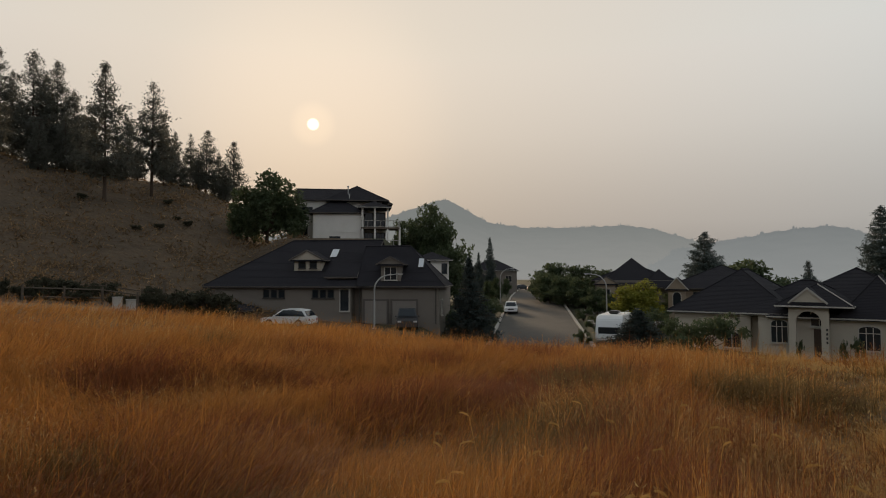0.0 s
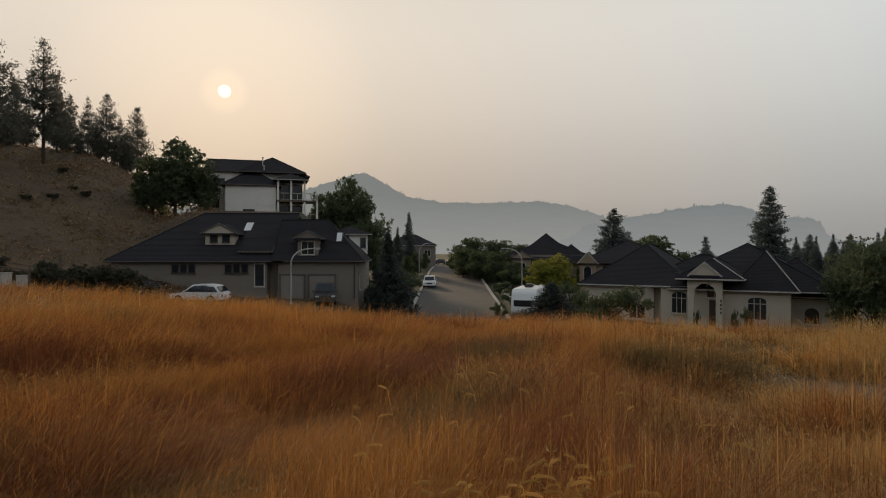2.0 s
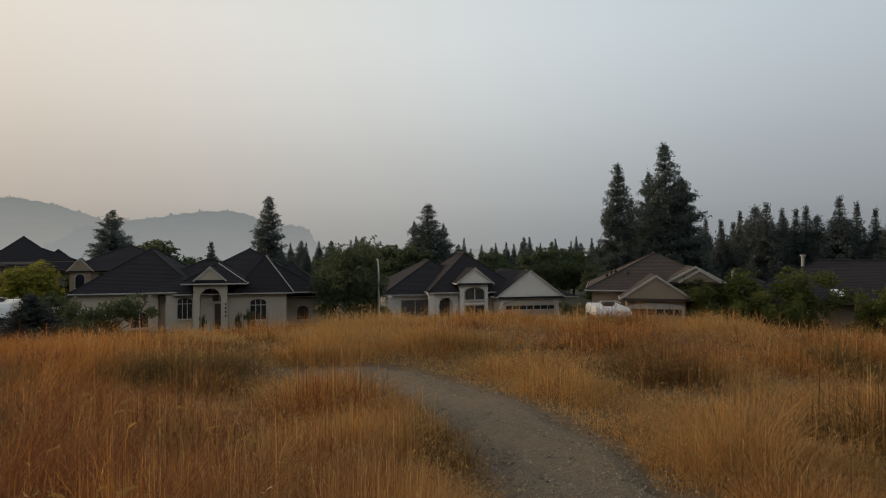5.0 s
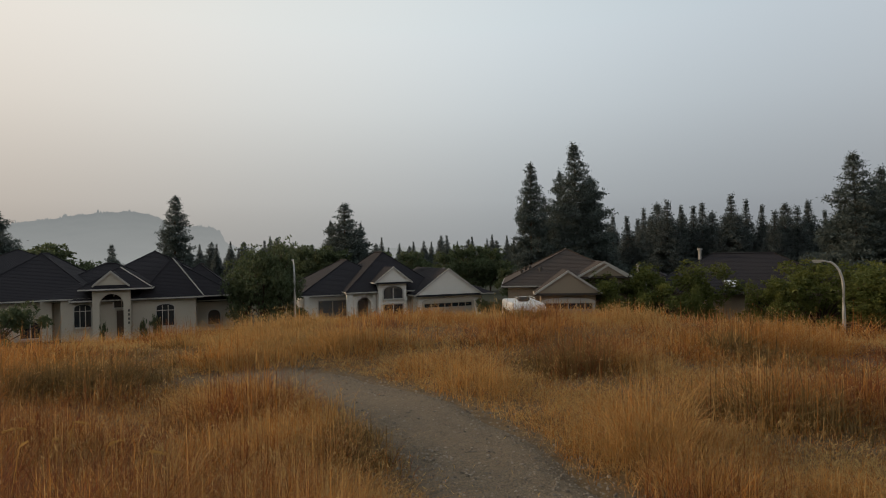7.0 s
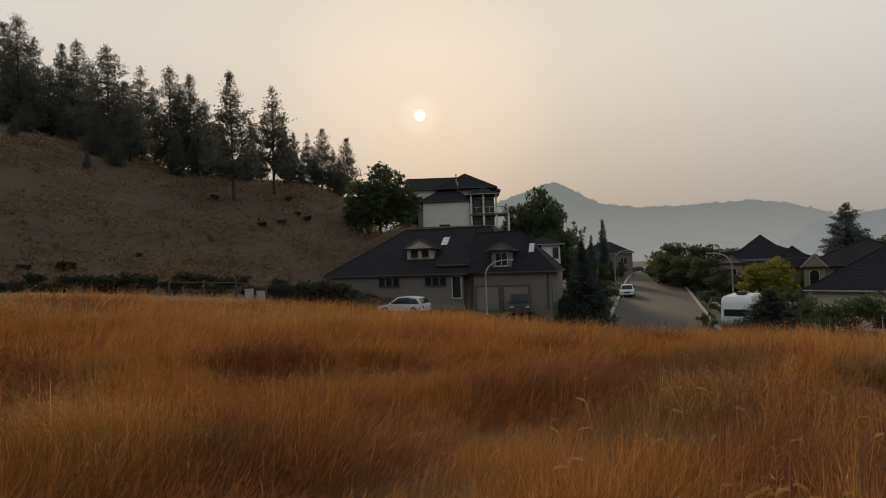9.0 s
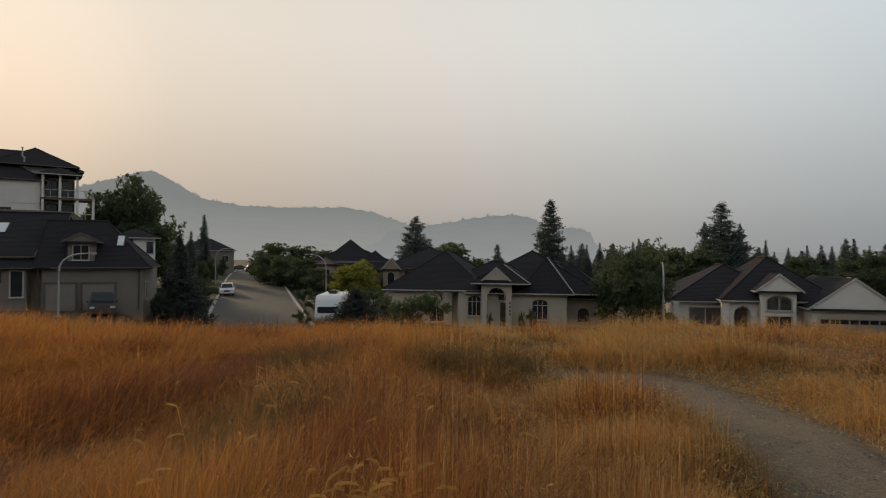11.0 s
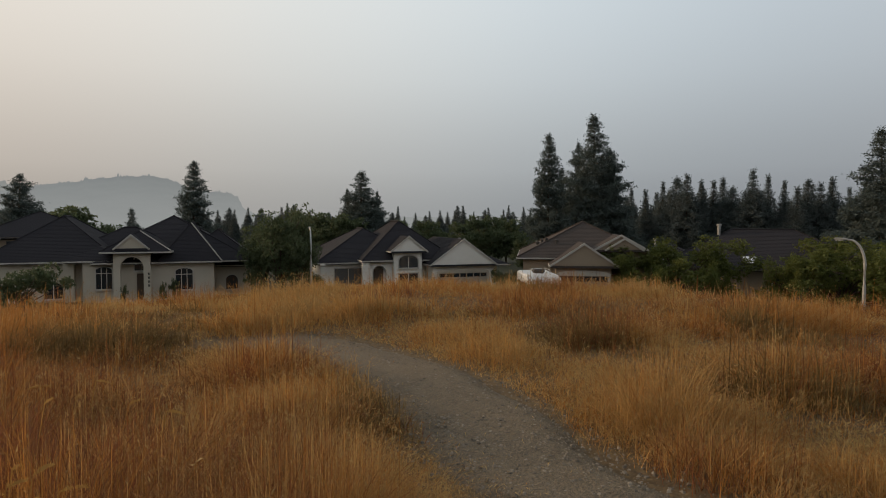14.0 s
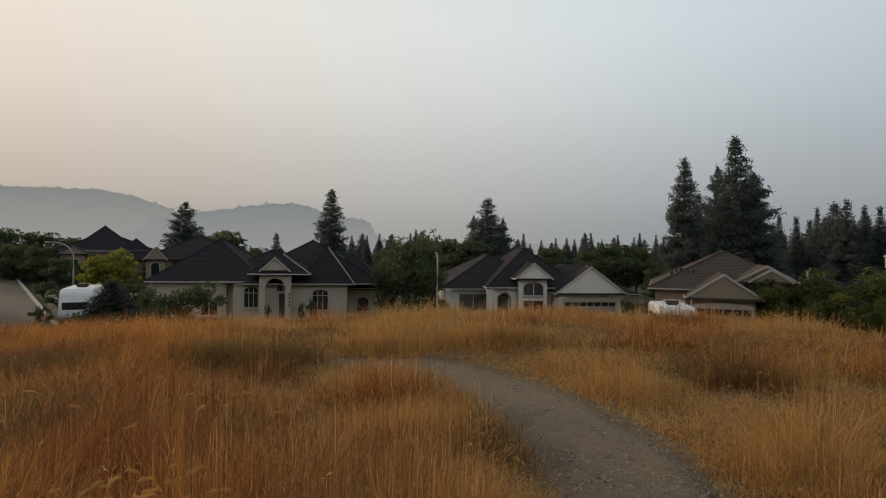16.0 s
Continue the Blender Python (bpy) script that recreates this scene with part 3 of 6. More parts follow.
def house_portico():
    """Cream stucco bungalow with a tall arched entrance."""
    h = thing("house", facing(24.25, 55, -4.9, -8), "cream stucco bungalow with dark hip roof and arched entry portico", "house")
    c = "stucco_cream"
    wall(h, -10.8, -3.0, 2.2, 13, -1, 3.15, c)
    wall(h, -3.6, 6.2, 0.6, 14, -1, 3.12, c)
    wall(h, 6.0, 9.2, 3.0, 13, -1, 2.5, c)
    wall(h, -5.2, -4.4, 1.6, 2.3, -1, 3.1, c)
    roof(h, -10.8, -1.6, 2.2, 14.0, 3.2, 0.72, caps=True)
    roof(h, -4.4, -1.0, 0.9, 5, 3.3, 0.5, caps=False)
    roof(h, 2.4, 6.3, 0.6, 9, 3.15, 1.28, pale=(1,))
    roof(h, -3.9, 8.9, 2.0, 15.2, 3.1, 0.555)
    roof(h, 3.0, 9.8, 3.0, 14, 2.62, 0.78)
    roof(h, -6.5, 4.0, 4.0, 13.5, 3.12, 0.52)
    roof(h, -2.4, 2.0, 0.6, 7, 3.13, 0.5, caps=False)
    roof(h, -1.6, 2.5, -0.4, 6.5, 4.05, 0.62, pale=(1,))
    # entrance
    arch_portico(h, -1.25, 1.42, -0.5, 0, 3.95, c)
    roof(h, -0.85, 1.05, -0.55, 3.0, 4.32, 0.86, over=0.3, gable=("y0",), wall=c, caps=False)
    part("door_leaf", one_box(0.3, 1.05, 0.5, 0.58, 0.05, 2.2), "door", h, "dark wooden front door")
    window(h, 0.68, 0.56, 2.45, 1.1, 1.2, cols=2, rise=0.35, transom=0.55)
    part("step", one_box(-1.6, 1.7, -0.9, 0.6, -0.6, 0.03), "concrete", h)
    window(h, -2.08, 0.58, 1.02, 1.15, 1.75, cols=3, rise=0.25, transom=1.25)
    window(h, 3.85, 0.58, 0.80, 1.3, 1.75, cols=3, rise=0.25, transom=1.25)
    window(h, 7.6, 2.98, 0.45, 1.0, 1.25, cols=1, rise=0.45)
    window(h, -6.0, 2.18, 0.2, 1.4, 1.3, cols=2, rise=0.5)
    vent_pipe(h, 6.6, 8.6, 4.8, 0.8, 0.14, "chimney_pipe", "trim_dark")
    for k in range(4):
        part("number_bar", one_box(1.24, 1.36, -0.53, -0.503, 1.2 + 0.32 * k, 1.38 + 0.32 * k), "trim_dark", h)
    return h


def house_white_garage():
    """White stucco house with a round-headed entry and a broad garage gable."""
    h = thing("house", facing(48.0, 58, -5.0, 15), "white stucco house with dark roof and wide garage gable", "house")
    c = "stucco_white"
    wall(h, -8.0, 1.0, 1.5, 14, -1, 2.65, c)
    wall(h, -2.3, 2.2, 0.4, 12, -1, 3.6, c)
    wall(h, 1.9, 7.9, -2.0, 9, -1, 2.5, c)
    roof(h, -8.0, 2.0, 1.5, 15, 2.7, 0.56)
    roof(h, -4.0, 4.2, -0.2, 11.5, 2.95, 0.78)
    roof(h, 2.0, 7.6, -2.0, 10, 2.55, 0.72, gable=("y0",), wall=c, caps=False)
    roof(h, -1.6, 1.15, -1.0, 4.5, 3.80, 0.78, over=0.4, gable=("y0",), wall=c, caps=False)
    roof(h, 7.2, 9.6, -0.4, 4, 2.4, 0.45, caps=False)
    wall(h, 7.4, 9.2, 0, 4, -1, 2.3, c)
    wall(h, -1.55, 1.1, -0.98, 0.6, -1, 3.78, c)
    window(h, -0.2, -1.0, 2.25, 1.8, 1.15, cols=2, rise=0.45, bar=0.10)
    window(h, -0.2, -1.0, 0.45, 1.8, 1.25, cols=2, bar=0.10)
    window(h, -5.4, 1.48, 0.5, 2.6, 1.6, cols=2, pane="glass_pale")
    column(h, -4.15, -0.3, 0, 2.85, 0.55, c)
    column(h, -7.9, 0.9, 0, 2.6, 0.4, c)
    arch_portico(h, -3.9, -1.6, -0.15, 0, 2.75, c)
    part("door_leaf", one_box(-3.2, -2.3, 0.28, 0.38, 0, 2.1), "door", h, "dark front door in shade")
    garage_door(h, 4.85, -2.05, 0, 4.8, 1.72, "garage_pale", lights=True, arch=0.35, trim="stucco_cream")
    vent_pipe(h, 6.3, 3.0, 4.2, 0.5, 0.1)
    bm = bmesh.new()
    box(bm, 5.5, 6.0, 2.4, 2.9, 3.8, 4.75)
    part("chimney", bm, c, h)
    return h


def house_brown_garage():
    """Tan house with brown shingles, garage gable and arched upper window."""
    h = thing("house", facing(63.6, 50, -4.7, 4), "tan stucco house with brown shingle roof and double garage", "house")
    c = "stucco_tan"
    wall(h, -4.2, 6.2, 1.5, 13, -1, 3.25, c)
    wall(h, -1.6, 2.6, -1.4, 8, -1, 2.75, c)
    wall(h, 2.4, 5.6, 0.6, 9, -1, 4.0, c)
    roof(h, -4.2, 6.4, 1.5, 14.5, 3.3, 0.50, "shingle_brown", gable=())
    roof(h, -1.6, 2.6, -1.4, 9, 2.85, 0.66, "shingle_brown", gable=("y0",), wall=c, caps=False)
    roof(h, 1.9, 5.2, 0.8, 8, 4.0, 0.55, "shingle_brown", gable=("y0",), wall=c, caps=False)
    roof(h, 2.7, 4.9, 0.4, 6, 4.05, 0.62, "shingle_brown", over=0.35, gable=("y0",), wall=c, caps=False)
    window(h, 3.75, 0.37, 2.2, 1.7, 1.55, cols=3, rise=0.7, trim="trim_dark")
    garage_door(h, 0.5, -1.45, 0, 3.7, 2.05, "garage", lights=True, arch=0.3)
    window(h, -3.0, 1.48, 0.8, 1.2, 1.5, cols=2)
    for x, y, z in ((-3.0, 5.4, 4.15), (-2.3, 4.0, 4.5), (-1.4, 3.2, 4.4), (-2.6, 6.8, 4.35)):
        vent_pipe(h, x, y, z, 0.16, 0.10, mat="trim_dark")
    return h


def house_dark_roof():
    """Low house behind the bushes: mostly its broad dark roof is seen."""
    h = thing("house", facing(77.5, 56, -5.0), "low house with broad dark shingle roof and bright skylight", "house")
    wall(h, -6.5, 9.5, 0, 11, -1, 2.6, "stucco_tan")
    roof(h, -6.5, 9.5, 0, 11, 2.7, 0.52, trim="trim_brown")
    roof(h, -9.5, -2.5, 2.5, 11, 2.4, 0.45)
    roof(h, 5.6, 9.4, -1.6, 7, 2.7, 0.62, gable=("y0",), wall="stucco_tan", caps=False, trim="trim_brown")
    skylight(h, 0.5, 0.55, 3.3, 1.0, 1.0, 0.52)
    vent_pipe(h, -2.0, 4.6, 5.3, 0.9, 0.13, "flue")
    vent_pipe(h, -7.6, 5.6, 3.9, 0.9, 0.1, "flue")
    window(h, 3.0, -0.02, 0.8, 1.6, 1.3)
    return h


def house_dormers():
    """Large taupe house by the street: long hip roof with dormers and two garage doors."""
    h = thing("house", facing(-16.0, 62, -3.3, -16), "large taupe house with dark roof, dormers and two garage doors", "house")
    c, t = "siding_grey", "trim_brown"
    wall(h, -13.8, 1.1, 0.0, 13, -1.5, 3.65, c)
    wall(h, -1.5, 1.2, 0.5, 8, 3.4, 4.55, c)
    wall(h, 1.1, 2.4, 1.2, 12, -1.5, 4.2, c)
    wall(h, 2.2, 9.9, 0.0, 11, -1.5, 3.7, c)
    roof(h, -13.8, 2.4, 0.0, 13, 3.7, 0.70, gable=("x1",), wall=c, trim=t)
    shed_roof(h, -1.8, 1.6, 0.2, 6.6, 4.65, 8.45)
    roof(h, 2.2, 10.0, 0.0, 7.0, 3.72, 1.02, gable=("x0",), wall=c, trim=t)
    # front dormers
    for x0, x1, y0, zb, zt, w in ((-5.4, -2.5, 1.6, 5.25, 6.4, "stucco_cream"), (4.1, 6.1, -0.04, 3.6, 5.9, c)):
        wall(h, x0, x1, y0, 6, zb, zt, w)
        roof(h, x0, x1, y0, 7, zt, 0.52, over=0.4, gable=("y0",), wall=w, caps=False, trim=t)
    for x in (-4.55, -3.35):
        window(h, x, 1.58, 5.55, 0.62, 0.62, cols=1, trim="trim_dark")
    window(h, 5.1, -0.06, 4.35, 1.15, 1.2, cols=2)
    skylight(h, -1.9, 4.4, 7.05, 0.7, 1.5, 0.70)
    skylight(h, 7.9, 1.7, 5.95, 0.5, 1.2, 1.02)
    for x in (-7.7, -6.9, -6.1, -2.6, -1.8, -1.0):
        window(h, x, -0.02, 2.55, 0.55, 0.75, cols=1, trim="trim_dark", bar=0.05)
    window(h, 0.42, -0.02, 1.25, 0.85, 2.1, cols=1, bar=0.1)
    for x, w in ((3.6, 2.2), (6.45, 2.4)):
        garage_door(h, x, -0.04, 0, w, 2.25, trim=t)
    window(h, 9.92, 2.0, 0.8, 1.0, 1.5, cols=1, turn=90)
    # lower wing and covered porch at the far end
    wall(h, -17.2, -13.9, 1.5, 7, -1.5, 2.6, "stucco_cream")
    roof(h, -17.2, -13.9, 1.5, 7, 2.65, 0.4, caps=False, trim=t)
    roof(h, -14.2, -8.6, -3.4, 0.4, 1.45, 0.28, caps=False, trim=t)
    for x in (-13.9, -11.4, -8.9):
        part("post", one_box(x - 0.08, x + 0.08, -3.2, -3.04, -1.5, 1.5), "wood", h)
    for x in (1.95, 9.6):
        part("downpipe", tube(bmesh.new(), [(x, -0.09, 0), (x, -0.09, 3.5)], 0.05, 6), "trim_dark", h)
    return h


def house_upper():
    """Tall pale house on the terrace, with stacked decks."""
    h = thing("house", facing(-15.0, 92, 5.6), "tall white house with dark hip roofs and stacked balconies", "house")
    c = "stucco_white"
    wall(h, -8.0, 4.6, 3.0, 14, -4, 7.4, c)
    wall(h, -5.7, 1.3, 0.0, 6, -4, 5.1, c)
    wall(h, 1.0, 5.2, 3.0, 10, -4, 6.6, c)
    roof(h, -8.2, 5.2, 3.0, 13, 7.35, 0.42, trim="trim_brown", gable=("x0",), wall=c)
    roof(h, -3.4, 5.0, 2.2, 12.5, 7.3, 0.58, trim="trim_brown")
    roof(h, -5.7, 1.5, 0.0, 7, 5.15, 0.62, trim="trim_brown")
    roof(h, 3.0, 5.9, 6.0, 13, 7.2, 0.5, trim="trim_brown")
    # stacked decks
    for z in (0.0, 3.0):
        d = part("deck", one_box(1.35, 7.2, -0.6, 3.0, z - 0.25, z), "wood", h)
        railing(h, (1.4, -0.55), (7.15, -0.55), z)
        railing(h, (7.15, -0.55), (7.15, 3.0), z)
    for x in (1.55, 3.4, 5.3, 7.1):
        column(h, x, -0.45, -4.5, 5.9 if x < 6 else 3.0, 0.28, c)
    roof(h, 1.4, 5.3, -0.6, 3.4, 6.0, 0.45, caps=False)
    for x, z in ((2.6, 0.2), (4.4, 0.2), (2.6, 3.3), (4.4, 3.3)):
        window(h, x, 2.98, z, 1.3, 2.1, cols=2, trim="trim_dark")
    window(h, -2.5, -0.02, 0.35, 1.5, 1.2, cols=3, trim="trim_dark")
    window(h, -6.8, 2.98, 5.3, 1.6, 0.9, cols=2, trim="trim_dark")
    window(h, -7.2, 2.98, 2.0, 0.9, 1.2, cols=1, trim="trim_dark")
    part("panel", one_box(-1.9, 1.28, -0.08, 0.0, 2.2, 5.0), "stucco_white", h)
    vent_pipe(h, -0.6, 3.6, 8.2, 1.3, 0.08)
    vent_pipe(h, -0.4, 2.2, 7.2, 0.9, 0.08)
    return h


def house_behind():
    """Neighbour of the dormer house, half hidden behind it."""
    h = thing("house", facing(-9.2, 82, -2.6), "house with dark roof and pale gabled dormer", "house")
    wall(h, -6, 4.6, 0, 12, -2, 5.2, "siding_grey")
    roof(h, -6, 3.5, 0, 12, 5.3, 0.5, trim="trim_brown")
    wall(h, 2.2, 4.6, -0.8, 5, -2, 6.0, "stucco_white")
    roof(h, 0.2, 4.6, -0.8, 8, 6.1, 0.42, caps=False)
    window(h, 4.0, -0.82, 4.2, 0.7, 1.4, cols=1)
    return h


def house_street_end():
    h = thing("house", facing(-1.6, 150, -2.9), "distant house with dark hipped roof at the street's end", "house")
    wall(h, -7, 5.2, 0, 10, -2, 5.2, "siding_grey")
    roof(h, -7, 5.2, 0, 10, 5.3, 0.5, caps=False)
    roof(h, -9, -2, -3, 8, 3.6, 0.5, caps=False)
    window(h, 3.2, -0.02, 2.6, 1.4, 1.4)
    window(h, -1.2, -0.02, 2.6, 1.4, 1.4)
    return h


def house_gabled():
    """Dark-roofed house with several peaks behind the yellowing tree."""
    h = thing("house", facing(10.8, 96, -4.6), "two-storey house with clustered dark hip roofs", "house")
    c = "siding_grey"
    wall(h, -5.6, 5.8, 0, 12, -2, 5.2, c)
    wall(h, -5.3, -2.6, -1.5, 4, -2, 4.6, "stucco_tan")
    roof(h, -5.7, 5.6, 1.0, 12, 5.2, 0.42, trim="trim_brown")
    roof(h, -4.7, 4.2, 0.2, 12, 4.62, 0.80, trim="trim_brown")
    roof(h, 1.2, 6.2, -0.6, 9, 4.2, 0.85, trim="trim_brown")
    roof(h, -5.4, -2.4, -1.5, 6, 4.7, 0.6, over=0.3, gable=("y0",), wall="stucco_tan", caps=False, trim="trim_brown")
    window(h, -4.0, -1.52, 2.6, 1.2, 1.3)
    window(h, -4.0, -1.52, 0.3, 1.2, 1.3)
    return h


def house_gabled_near():
    h = thing("house", facing(16.6, 82, -4.7), "tan house with dark roof and arched gable window", "house")
    c = "stucco_tan"
    wall(h, -4.2, 6.5, 0, 12, -2, 4.2, c)
    roof(h, -4.2, 8.5, 0, 13, 4.5, 0.42, trim="trim_brown")
    roof(h, 1.5, 8.6, -1.0, 12, 4.4, 0.48, trim="trim_brown")
    wall(h, -4.1, -2.1, -1.2, 4, -2, 4.3, c)
    roof(h, -4.1, -2.1, -1.2, 6, 4.4, 1.1, over=0.3, gable=("y0",), wall=c, caps=False)
    window(h, -3.1, -1.22, 2.4, 0.9, 1.6, cols=1, rise=0.45)
    window(h, -0.8, -0.02, 2.9, 0.8, 1.1, cols=1, trim="trim_dark")
    return h


for build in (house_portico, house_white_garage, house_brown_garage, house_dark_roof, house_dormers, house_upper, house_behind, house_street_end, house_gabled, house_gabled_near):
    build()

# ---- street, kerbs, drives ----
def strip(name, pts_left, pts_right, lift, mat, thick=0.0):
    """A band on the ground between two lines of plan points."""
    bm = bmesh.new()
    rows = []
    for (lx, ly), (rx, ry) in zip(pts_left, pts_right):
        row = []
        for k in range(5):
            x, y = lx + (rx - lx) * k / 4, ly + (ry - ly) * k / 4
            row.append(bm.verts.new((x, y, street_z(x, y) + lift)))
        rows.append(row)
    for a, b in zip(rows, rows[1:]):
        for k in range(4):
            bm.faces.new((a[k], a[k + 1], b[k + 1], b[k]))
    if thick:
        r = bmesh.ops.extrude_face_region(bm, geom=bm.faces[:])
        bmesh.ops.translate(bm, vec=(0, 0, -thick), verts=[v for v in r["geom"] if isinstance(v, bmesh.types.BMVert)])
    return new(name, mesh_of(name, bm, mat))


def build_street():
    ys = [34 + 6 * k for k in range(27)]
    mid = [2.6 + 0.028 * (y - 60) + 0.0004 * max(0, y - 120) ** 2 for y in ys]
    half = 4.75
    tagged(strip("road", [(m - half, y) for m, y in zip(mid, ys)], [(m + half, y) for m, y in zip(mid, ys)], 0.12, "asphalt", 0.9), "worn grey asphalt street climbing between houses", "road", kind="structure")
    for s, name in ((-1, "kerb"), (1, "kerb")):
        a = [(m + s * half, y) for m, y in zip(mid, ys)]
        b = [(m + s * (half + 0.35), y) for m, y in zip(mid, ys)]
        tagged(strip(name, a, b, 0.27, "concrete", 1.0), "pale concrete kerb along the street", "kerb", kind="structure")
    # side drives
    for y0, y1, x0, x1 in ((77, 81.5, 9.6, 20), (62, 67, -9, -4.6), (93, 97, 10.4, 19), (70, 74.5, -10, -4.6), (104, 108, -10, -3.5)):
        tagged(strip("driveway", [(x0, y0), (x1, y0)], [(x0, y1), (x1, y1)], 0.30, "concrete", 1.0), "pale concrete driveway joining the street", "driveway", kind="structure")


build_street()


# ---- far hills ----
def far_hill(name, mat, az_list, tan_list, r_top, r_foot, seed, label):
    bm = bmesh.new()
    rows = []
    a0, a1 = az_list[0], az_list[-1]
    n = int((a1 - a0) / 0.05)
    rnd = random.Random(seed)
    for i in range(n + 1):
        az = a0 + (a1 - a0) * i / n
        top = float(np.interp(az, az_list, tan_list))
        jag = 0.0085 * max(0, noise.noise(Vector((az * 1.3, seed, 0))) + 0.30) * rnd.random() ** 2 + 0.0012 * noise.noise(Vector((az * 2.2, seed, 5)))
        z = 1.6 + r_top * (top + jag)
        row = []
        for k in range(7):
            t = k / 6
            r = r_foot + (r_top - r_foot) * t
            row.append(bm.verts.new((*at(az, r), -12 + (z + 12) * t ** 0.9)))
        row.append(bm.verts.new((*at(az, r_top * 1.3), -12)))
        rows.append(row)
    for a, b in zip(rows, rows[1:]):
        for k in range(7):
            bm.faces.new((a[k], b[k], b[k + 1], a[k + 1]))
    return tagged(new(name, mesh_of(name, bm, mat)), label, "hill", kind="structure")


# both ridges carry their haze in the glowing material
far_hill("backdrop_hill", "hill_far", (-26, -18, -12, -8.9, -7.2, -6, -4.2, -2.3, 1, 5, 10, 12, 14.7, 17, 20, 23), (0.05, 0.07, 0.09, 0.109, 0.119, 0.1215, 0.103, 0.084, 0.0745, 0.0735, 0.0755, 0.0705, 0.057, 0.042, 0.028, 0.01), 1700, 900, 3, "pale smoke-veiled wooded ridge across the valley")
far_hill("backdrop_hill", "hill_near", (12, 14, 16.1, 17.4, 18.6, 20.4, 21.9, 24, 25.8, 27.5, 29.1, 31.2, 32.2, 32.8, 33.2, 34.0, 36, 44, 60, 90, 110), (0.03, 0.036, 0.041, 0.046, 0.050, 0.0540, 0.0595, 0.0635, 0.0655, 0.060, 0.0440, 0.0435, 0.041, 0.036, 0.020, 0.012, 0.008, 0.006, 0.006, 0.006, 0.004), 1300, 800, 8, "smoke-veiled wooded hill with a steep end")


# ---- trees ----
def tri_cloud(name, centres, sizes, per, mat, rnd, stretch=1.0, droop=0.0, narrow=0.35, scatter=0.36):
    """Many small leaf blades round the given centres, in one mesh."""
    n = len(centres) * per
    c = np.repeat(np.array(centres, float), per, axis=0)
    s = np.repeat(np.array(sizes, float), per)
    d = rnd.normal(size=(n, 3))
    d /= np.linalg.norm(d, axis=1)[:, None]
    d[:, 2] = d[:, 2] * stretch - droop
    side = np.cross(d, rnd.normal(size=(n, 3)))
    side /= np.linalg.norm(side, axis=1)[:, None] + 1e-9
    off = rnd.normal(size=(n, 3)) * s[:, None] * scatter
    off[:, 2] *= 0.7
    ln = s * rnd.uniform(0.5, 1.0, n)
    base = c + off
    v = np.empty((n, 3, 3))
    v[:, 0] = base + side * (ln * narrow * 0.5)[:, None]
    v[:, 1] = base - side * (ln * narrow * 0.5)[:, None]
    v[:, 2] = base + d * ln[:, None]
    me = bpy.data.meshes.new(name)
    me.vertices.add(n * 3)
    me.loops.add(n * 3)
    me.polygons.add(n)
    me.vertices.foreach_set("co", v.ravel())
    me.loops.foreach_set("vertex_index", np.arange(n * 3))
    me.polygons.foreach_set("loop_start", np.arange(n) * 3)
    me.polygons.foreach_set("loop_total", np.full(n, 3))
    me.update(calc_edges=True)
    me.materials.append(M[mat])
    return me


